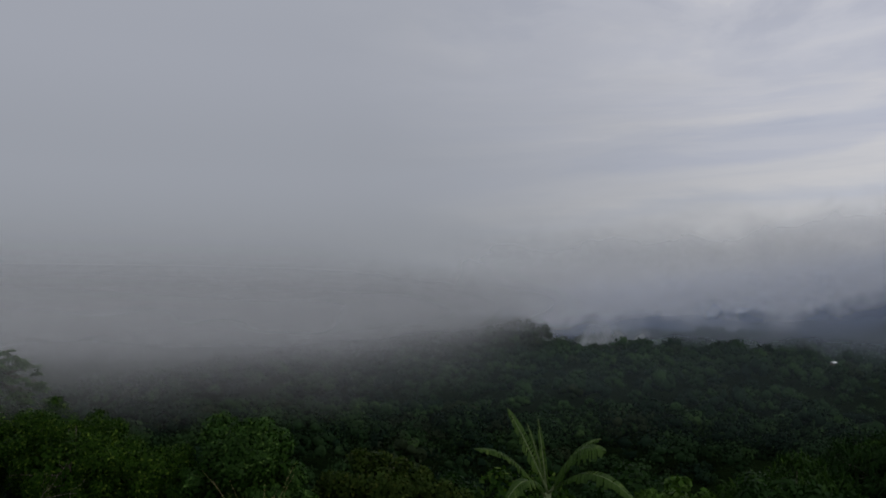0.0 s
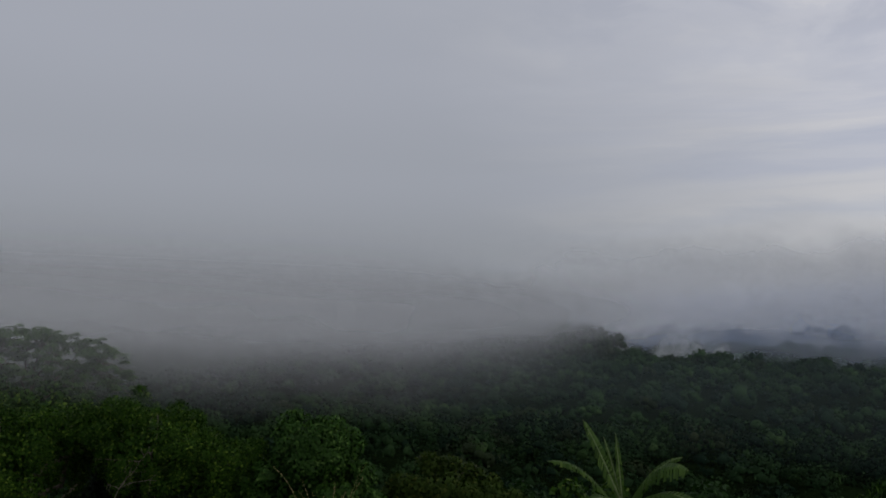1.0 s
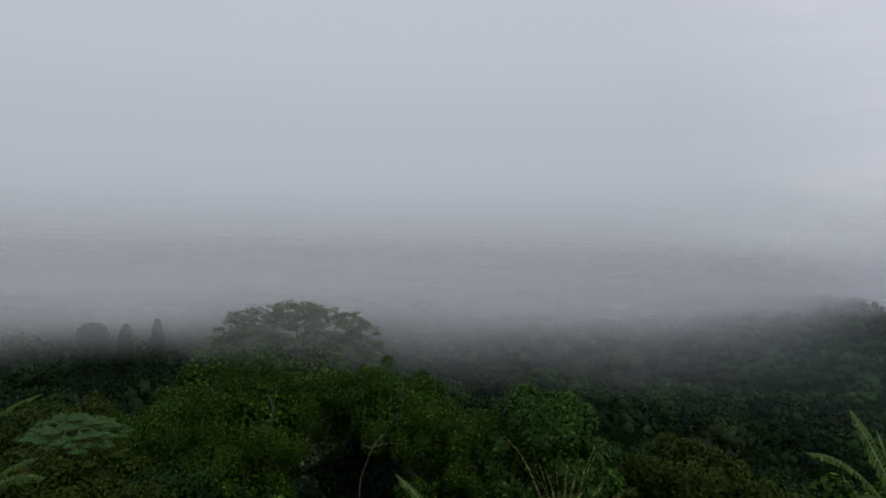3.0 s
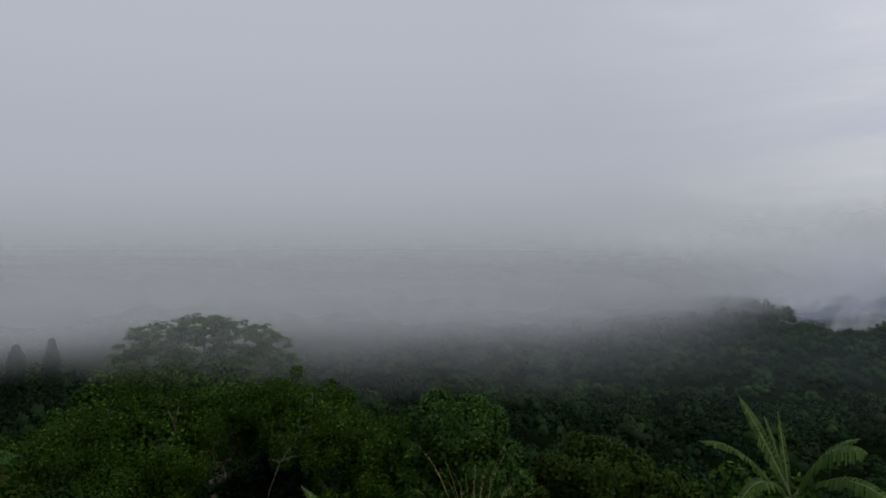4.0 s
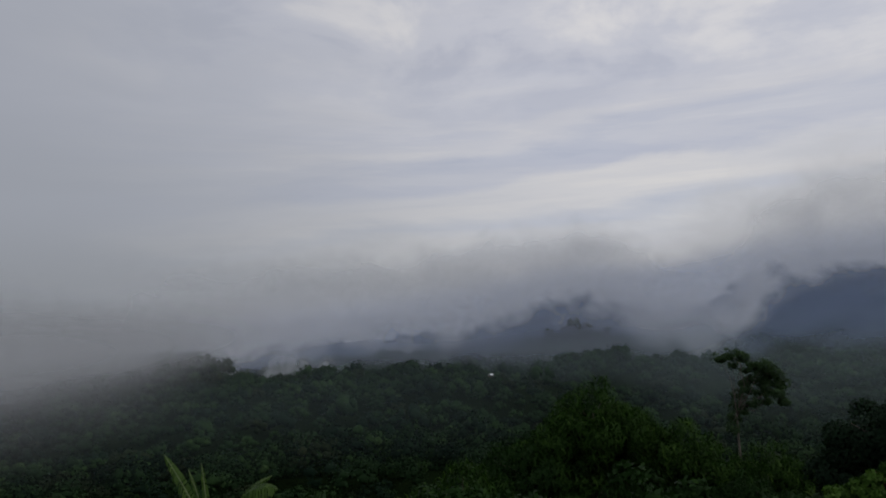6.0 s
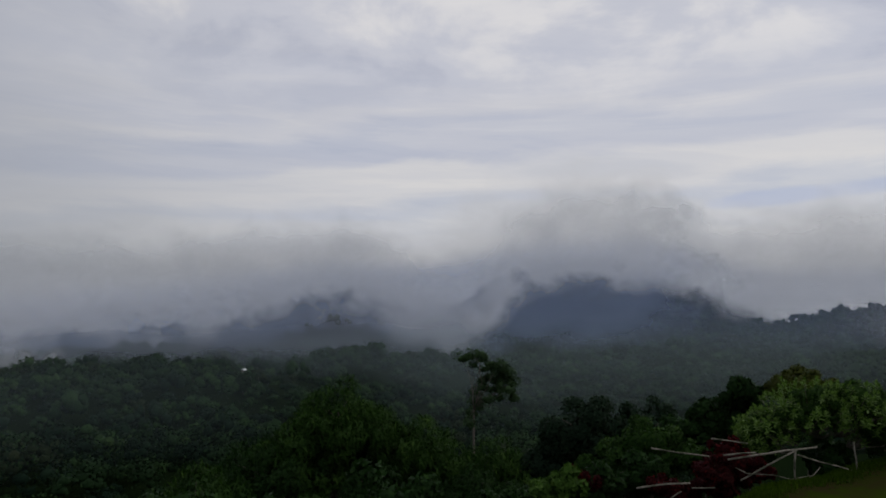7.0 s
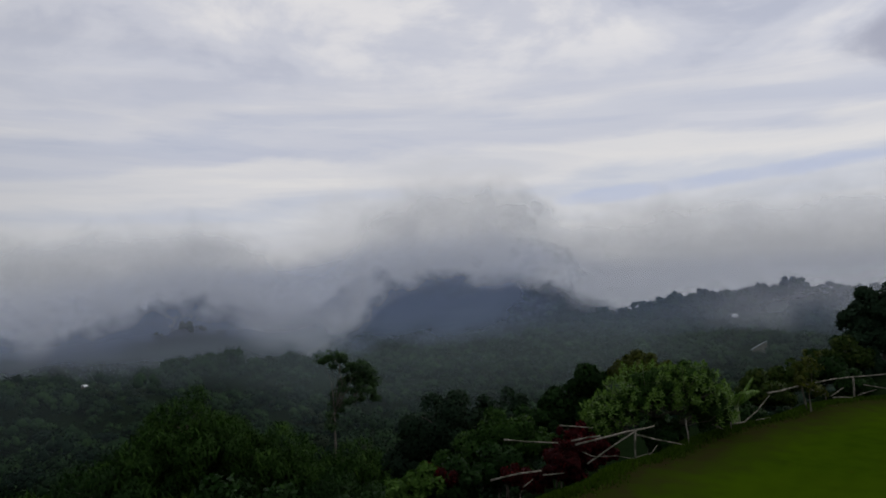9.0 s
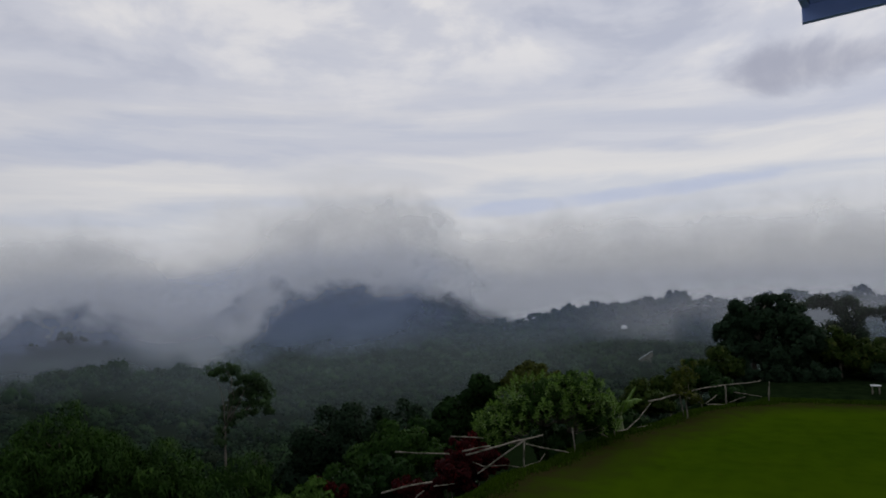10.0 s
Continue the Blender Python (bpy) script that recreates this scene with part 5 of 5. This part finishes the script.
sword_plant(28.4, 6.9, "upright sword-leaved plant at the rail fence", 160, 1.5)
banana_plant(29.7, 6.5, 0.45, [((30.0, 5.9, 1.62), 0.22, 0.06), ((29.8, 6.9, 1.45), 0.24, 0.06), ((29.2, 6.0, 1.1), 0.24, 0.25), ((30.6, 5.8, 1.0), 0.22, 0.25), ((29.6, 7.4, 1.0), 0.24, 0.25), ((28.8, 6.9, 1.2), 0.22, 0.2)],
             "young pale green banana plant beside the rail fence", 45, "banana plants", LEAF_LIT)
for i, (x, y, z, r) in enumerate([(46.6, 3.4, 0.2, 0.9), (47.4, 1.4, 0.2, 1.0), (48.0, -0.6, 0.2, 1.0), (49.0, -4.6, 0.2, 0.9), (49.4, -6.6, 0.2, 1.0), (49.6, -8.8, 0.3, 1.1), (52.0, -2.0, 0.4, 1.2), (52.4, -4.6, 0.4, 1.2), (53.0, 0.4, 0.4, 1.2)]):
    crown_at("lawn_shrub", x, y, [(x, y, z, r, r, r * 0.8), (x + 0.3, y - 0.8, z, r * 0.8, r * 0.8, r * 0.7)], LEAF_DUSK, 2600, 0.17,
             "dark shrub under the trees at the lawn's end", category="shrub", seed=260 + i, trunk=0.04, group="shrubs at the lawn's end", per_blob=10)

# dark trees at the end of the lawn
crown_at("lawn_tree", 48.8, 2.0, [(49.0, 2.2, 3.5, 1.7, 1.6, 1.4), (49.3, 0.7, 3.3, 1.5, 1.5, 1.4), (48.8, 3.3, 2.6, 1.15, 1.2, 1.3), (49.2, 1.2, 1.6, 2.2, 2.0, 1.6), (48.2, 3.7, 0.9, 1.2, 1.3, 1.2), (49.5, -0.5, 2.3, 1.4, 1.3, 1.2),
         (48.6, 3.1, 4.3, 0.5, 0.5, 0.4), (49.0, 1.4, 4.7, 0.5, 0.6, 0.35)],
         LEAF_DUSK, 32000, 0.17, "broad dark tree at the end of the lawn", seed=170, trunk=0.14, per_blob=30, share=0.33)
crown_at("lawn_tree", 50.0, -2.4, [(50.0, -1.5, 1.7, 1.6, 1.5, 1.3), (50.4, -3.4, 1.2, 1.8, 1.8, 1.2), (50.6, -5.6, 1.2, 2.0, 2.0, 1.2), (50.4, -8.2, 1.4, 2.0, 2.0, 1.3)],
         LEAF_OLIVE, 24000, 0.16, "lower olive-brown tree beside the broad dark one", seed=171, trunk=0.12, per_blob=26, share=0.34)


def bamboo_clump(x, y, tips, label, seed):
    """Tall culms that arch over, with drooping leaves along their outer half."""
    rng = np.random.default_rng(seed)
    z = float(land(x, y))
    e = thing("bamboo_clump", (x, y, z), label, "bamboo", "bamboo clumps")
    o = np.array([x, y, z])
    for tx, ty, tz in tips:
        foot_ = np.array([rng.normal(0, 0.35), rng.normal(0, 0.35), -0.2])
        tip = np.array([tx, ty, tz]) - o
        t = np.linspace(0, 1, 16)[:, None]
        mid = np.array([foot_[0] * 0.8 + tip[0] * 0.2, foot_[1] * 0.8 + tip[1] * 0.2, tip[2] * 1.32])
        path = foot_ * (1 - t) ** 2 + 2 * mid * t * (1 - t) + tip * t ** 2
        culm = part("culm", tubes_mesh("culm", [tube(path, np.linspace(0.045, 0.008, 16), 6)], STEM), e)
        k = 800
        s = rng.uniform(0.12, 1.0, k) ** 0.8 * 15
        i = np.minimum(s.astype(int), 14)
        f = (s - i)[:, None]
        p = path[i] * (1 - f) + path[i + 1] * f + rng.normal(0, 1, (k, 3)) * np.array([0.2, 0.2, 0.16]) + np.array([0, 0, -0.12])
        part("leaves", quads_mesh("leaves", *leaf_quads(rng, p, rng.normal(0, 1, (k, 3)) + np.array([0, 0, 0.8]), 0.34, 0.11, 0.5, 0.9), LEAF_DUSK), culm)


bamboo_clump(63.6, -4.4, [(63.6, -0.9, 4.2), (63.3, -1.3, 4.5), (63.8, -1.6, 4.3), (63.6, -3.6, 4.4), (63.4, -3.2, 4.0), (63.2, -2.4, 2.6), (63.0, -3.4, 2.2), (63.0, -4.6, 2.0), (63.8, -5.4, 3.6)],
             "arching feathery bamboo clump behind the lawn", 180)
bamboo_clump(64.0, -8.0, [(64.0, -5.6, 3.6), (63.7, -6.4, 3.2), (64.2, -7.0, 3.7), (63.8, -8.2, 3.4), (64.2, -9.2, 3.9), (63.6, -7.2, 2.4), (63.5, -8.8, 2.2), (64.0, -10.4, 3.4)],
             "arching feathery bamboo clump behind the lawn", 181)
crown_at("sapling", 32.7, 4.35, [(32.7, 4.3, 1.9, 0.5, 0.5, 0.65), (32.5, 4.6, 1.2, 0.45, 0.45, 0.45), (32.9, 4.1, 0.8, 0.4, 0.4, 0.35)], LEAF_GOLD, 700, 0.10,
         "thin brownish sapling with sparse leaves before the fence", seed=185, trunk=0.028, per_blob=8, limbs=4)
for i, (x, y, z, r) in enumerate([(41.3, 6.2, 0.1, 1.1), (43.6, 4.9, 0.3, 1.2), (38.6, 7.2, -0.3, 1.1), (35.0, 8.0, -0.8, 1.2), (45.2, 3.9, 0.9, 1.2), (41.0, 3.4, -0.1, 0.8)]):
    crown_at("brown_bush", x, y, [(x, y, z, r, r, r * 0.8), (x + 0.8, y - 0.4, z - 0.2, r * 0.8, r * 0.8, r * 0.6)], (LEAF_OLIVE, LEAF_DEEP)[i % 2], 4500, 0.15,
             "brownish green bush behind the rail fence", category="shrub", seed=190 + i, trunk=0.04, group="bushes behind the fence")


# rustic fence of rough logs
fence = thing("rail_fence", (27.0, 6.6, 0.0), "rustic fence of rough grey branches, partly fallen", "fence")
LOG_RNG = np.random.default_rng(200)


def log(name, radius, *points):
    p = np.array(points) - np.array(fence.location)
    path = np.concatenate([bent(LOG_RNG, p[i], p[i + 1], 6, 0.012)[(1 if i else 0):] for i in range(len(p) - 1)])
    if name == "post":
        path[-1, 2] -= 0.25
    k = np.linspace(1.1, 0.85, len(path)) * radius * 0.47 * (1 + LOG_RNG.normal(0, 0.06, len(path)))
    part(name, tubes_mesh(name, [tube(path, k, 8)], LOG), fence)


log("rail", 0.050, (18.83, 10.44, 0.96), (20.17, 9.42, 0.71))
log("rail", 0.060, (20.61, 9.08, 0.61), (22.33, 7.81, 0.85), (23.12, 7.56, 0.84))
log("rail", 0.050, (20.51, 9.16, 0.73), (21.27, 8.58, 0.79))
log("rail", 0.045, (20.22, 9.38, 1.20), (21.08, 8.73, 1.04))
log("brace", 0.050, (20.90, 8.86, 0.03), (22.27, 7.83, 0.84))
log("post", 0.060, (22.23, 7.85, 0.85), (22.21, 7.87, 0.00))
log("brace", 0.050, (22.32, 7.82, 0.70), (23.45, 7.46, 0.35), (24.76, 7.04, -0.03))
log("post", 0.050, (24.74, 7.05, 0.83), (24.89, 7.00, -0.03))
log("rail", 0.030, (20.79, 8.95, 0.39), (21.06, 8.74, 0.22), (21.68, 8.27, 0.16), (22.11, 7.94, 0.03))
log("brace", 0.030, (22.11, 7.94, 0.03), (22.94, 7.62, 0.05), (23.24, 7.53, 0.24))
log("rail", 0.040, (19.76, 9.73, -0.14), (20.30, 9.32, -0.15))
log("rail", 0.040, (19.26, 10.10, -0.40), (19.50, 9.92, -0.22))
log("post", 0.060, (27.72, 6.29, 0.92), (27.71, 6.30, 0.14))
log("brace", 0.050, (27.89, 6.25, 0.20), (28.75, 6.04, 0.14), (29.55, 5.76, 0.41), (30.40, 5.44, 0.89))
log("rail", 0.040, (29.45, 5.79, 0.10), (30.51, 5.40, 0.04))
log("rail", 0.040, (26.38, 6.63, 0.42), (27.23, 6.42, 0.08))
log("rail", 0.070, (30.29, 5.48, 0.99), (32.53, 4.64, 1.04), (33.69, 4.22, 1.03))
log("rail", 0.060, (33.69, 4.22, 1.03), (36.85, 3.09, 0.94), (38.09, 1.66, 1.04))
log("post", 0.070, (32.61, 4.61, 1.01), (32.90, 4.50, 0.07))
log("brace", 0.045, (33.05, 4.45, 0.84), (34.64, 3.88, 0.37))
log("brace", 0.040, (34.84, 3.81, 0.34), (35.93, 3.42, 0.59))
log("rail", 0.045, (34.99, 3.76, 0.27), (36.71, 3.15, 0.06))
log("post", 0.080, (36.80, 3.11, 0.97), (36.82, 3.11, 0.02))
log("brace", 0.040, (37.09, 2.98, 0.12), (37.59, 2.32, 0.34))
log("brace", 0.045, (37.25, 2.77, 0.57), (38.12, 1.62, 0.31))
log("post", 0.070, (38.39, 1.27, 0.97), (38.34, 1.33, 0.00))
log("rail", 0.060, (18.48, 10.70, -0.11), (19.72, 9.76, -0.01))


def bench(x, y):
    z = float(land(x, y))
    e = thing("garden_table", (x, y, z), "small pale wooden table on the lawn", "table")

    def box(name, cx, cy, cz, sx, sy, sz, mat):
        bm = bmesh.new()
        bmesh.ops.create_cube(bm, size=1, matrix=Matrix.LocRotScale((cx, cy, cz), None, (sx, sy, sz)))
        bmesh.ops.bevel(bm, geom=bm.edges[:], offset=0.012, segments=2, affect="EDGES")
        me = bpy.data.meshes.new(name)
        bm.to_mesh(me)
        bm.free()
        me.materials.append(mat)
        part(name, me, e)
    box("top", 0, 0, 0.42, 0.34, 0.46, 0.05, TIN)
    for sy in (-0.15, 0.15):
        box("leg", 0, sy, 0.19, 0.24, 0.06, 0.40, LOG)


bench(43.2, -3.5)


def cottage(x, y, z, turn, w, d, h, label, roof_mat, wall_mat, climb=0.0):
    """Small far house: walls, pitched roof, windows and a door."""
    g = float(land(x, y))
    e = thing("cottage", (x, y, g), label, "house", "far cottages")
    e.rotation_euler = (0, 0, radians(turn))
    b = z
    co = [(-w, -d, 0), (w, -d, 0), (w, d, 0), (-w, d, 0), (-w, -d, b + h), (w, -d, b + h), (w, d, b + h), (-w, d, b + h), (-w, 0, b + h * 1.5), (w, 0, b + h * 1.5)]
    co = [(px, py, pz + (climb * px if pz else 0)) for px, py, pz in co]
    me = bpy.data.meshes.new("wall")
    me.from_pydata(co, [], [(0, 1, 5, 4), (1, 2, 6, 9, 5), (2, 3, 7, 6), (3, 0, 4, 8, 7)])
    me.materials.append(wall_mat)
    part("wall", me, e)
    o = 0.12 * w
    lo, hi = b + h * 0.93, b + h * 1.52
    v = []
    for dz in (0, 0.15):
        v += [(-w - o, -d - o, lo + dz), (w + o, -d - o, lo + dz), (w + o, 0, hi + dz), (-w - o, 0, hi + dz), (w + o, d + o, lo + dz), (-w - o, d + o, lo + dz)]
    f = [(0, 1, 2, 3), (3, 2, 4, 5), (9, 8, 7, 6), (11, 10, 8, 9), (0, 6, 7, 1), (5, 4, 10, 11), (1, 7, 8, 2), (2, 8, 10, 4), (0, 3, 9, 6), (3, 5, 11, 9)]
    v = [(px, py, pz + climb * px) for px, py, pz in v]
    me = bpy.data.meshes.new("roof")
    me.from_pydata(v, [], f)
    me.materials.append(roof_mat)
    part("roof", me, e)
    for sx in (-0.5, 0.5):
        me = bpy.data.meshes.new("window")
        a, c = sx * w - 0.5, sx * w + 0.5
        me.from_pydata([(a, -d - 0.03, b + h * 0.4), (c, -d - 0.03, b + h * 0.4), (c, -d - 0.03, b + h * 0.8), (a, -d - 0.03, b + h * 0.8)], [], [(0, 1, 2, 3)])
        me.materials.append(DARK_GLASS)
        part("window", me, e)


cottage(388.0, 67.5, 2.2, 62, 3.4, 1.3, 1.2, "long shed with a pale tin roof that climbs the slope", TIN, LOG, -0.55)
cottage(697.0, 141.0, 0, 80, 2.2, 1.6, 2.0, "small white cottage on the hillside", WHITE_WALL, WHITE_WALL)
cottage(140.9, 253.0, 8.3, 20, 0.9, 0.6, 0.8, "brown board hut with a pale roof among treetops", TIN, BARK)


g_ = float(land(140.9, 253.0))
crown_at("valley_tree", 138.6, 248.9, [(138.9, 249.4, g_ + 5.4, 3.0, 3.0, 2.8), (136.6, 250.4, g_ + 4.6, 2.8, 2.8, 2.6), (141.0, 248.2, g_ + 4.6, 2.8, 2.8, 2.6), (138.4, 248.6, g_ + 3.0, 4.0, 3.0, 2.6)],
         WOODS[0], 3600, 0.8, "dark tree before the far hut", seed=240, per_blob=20)


def house():
    """Corner of the house the view is taken from: roof edge overhead, with an unseen balcony and wall behind added to
    bounce light.
    """
    e = thing("house", (0, 0, 0), "pale plastered house with a blue painted roof edge", "house")
    cx, cy, cz = 4.95, 0.43, 6.40

    def slab(name, pts, z0, z1, mat, label=""):
        k = len(pts)
        v = [(px, py, z0) for px, py in pts] + [(px, py, z1) for px, py in pts]
        f = [tuple(range(k))[::-1], tuple(range(k, 2 * k))] + [(i, (i + 1) % k, k + (i + 1) % k, k + i) for i in range(k)]
        me = bpy.data.meshes.new(name)
        me.from_pydata(v, [], f)
        me.materials.append(mat)
        part(name, me, e, label)
    # unseen wall, balcony and columns; their white faces brighten the soffit
    slab("wall", [(-9, -4.2), (3.6, -4.2), (3.6, -4.0), (-9, -4.0)], -0.2, 6.6, WHITE_WALL)
    slab("balcony", [(-9, -3.997), (3.4, -3.997), (3.4, 1.6), (-9, 1.6)], 3.35, 3.6, WHITE_WALL, "unseen pale balcony floor added to bounce light up")
    for px in (-8.8, -3.0, 3.2):
        slab("column", [(px - 0.12, 1.2), (px + 0.12, 1.2), (px + 0.12, 1.44), (px - 0.12, 1.44)], -0.2, 3.347, WHITE_WALL)
    far = (cx - 1.25, -4.5)
    slab("fascia", [(cx, cy), far, (far[0] - 0.03, far[1]), (cx - 0.03, cy)], cz, cz + 0.14, BLUE_PAINT, "blue painted fascia board")
    slab("side_fascia", [(cx - 0.034, cy), (cx - 2.7, cy + 0.45), (cx - 2.7, cy + 0.42), (cx - 0.034, cy - 0.03)], cz + 0.06, cz + 0.14, BLUE_PAINT)
    slab("soffit", [(cx - 0.04, cy - 0.034), (cx - 2.7, cy + 0.41), (cx - 2.7, far[1]), (far[0] - 0.04, far[1])], cz + 0.07, cz + 0.10, BLUE_PAINT)
    slab("roof_sheet", [(cx + 0.03, cy + 0.03), (cx - 2.73, cy + 0.48), (cx - 2.73, far[1]), (far[0] + 0.03, far[1])], cz + 0.145, cz + 0.17, ROOF_SHEET)


house()


def grass_blades():
    """Short blades that roughen the lawn and its ragged edge."""
    rng = np.random.default_rng(300)
    x, y = rng.uniform(16, 48, 260000), rng.uniform(-8, 13, 260000)
    s = turf_edge(x, y)
    ok = (s < 0.5) & (s > -0.35 - 0.5 * rng.random(len(s)) ** 3)
    x, y, s = x[ok], y[ok], s[ok]
    k = len(x)
    h = rng.uniform(0.03, 0.07, k) * np.where(s > -0.7, 2.2, 1.0)
    a = rng.uniform(0, 6.28, k)
    z = land(x, y)
    w = 0.03
    b0 = np.stack([x - np.cos(a) * w, y - np.sin(a) * w, z - 0.01], 1)
    b1 = np.stack([x + np.cos(a) * w, y + np.sin(a) * w, z - 0.01], 1)
    t = np.stack([x + rng.normal(0, 0.03, k), y + rng.normal(0, 0.03, k), z + h], 1)
    v = np.stack([b0, b1, t], 1).reshape(-1, 3)
    ob = new("lawn_blades", quads_mesh("lawn_blades", v, np.arange(3 * k).reshape(k, 3), LAWN_BLADE))
    tagged(ob, "short green grass blades of the lawn", "grass", kind="stuff")


LAWN_BLADE = foliage("grass_blade", (0.018, 0.036, 0.002), (0.034, 0.064, 0.003), (0.052, 0.085, 0.006), 0.2, 0.4)
grass_blades()
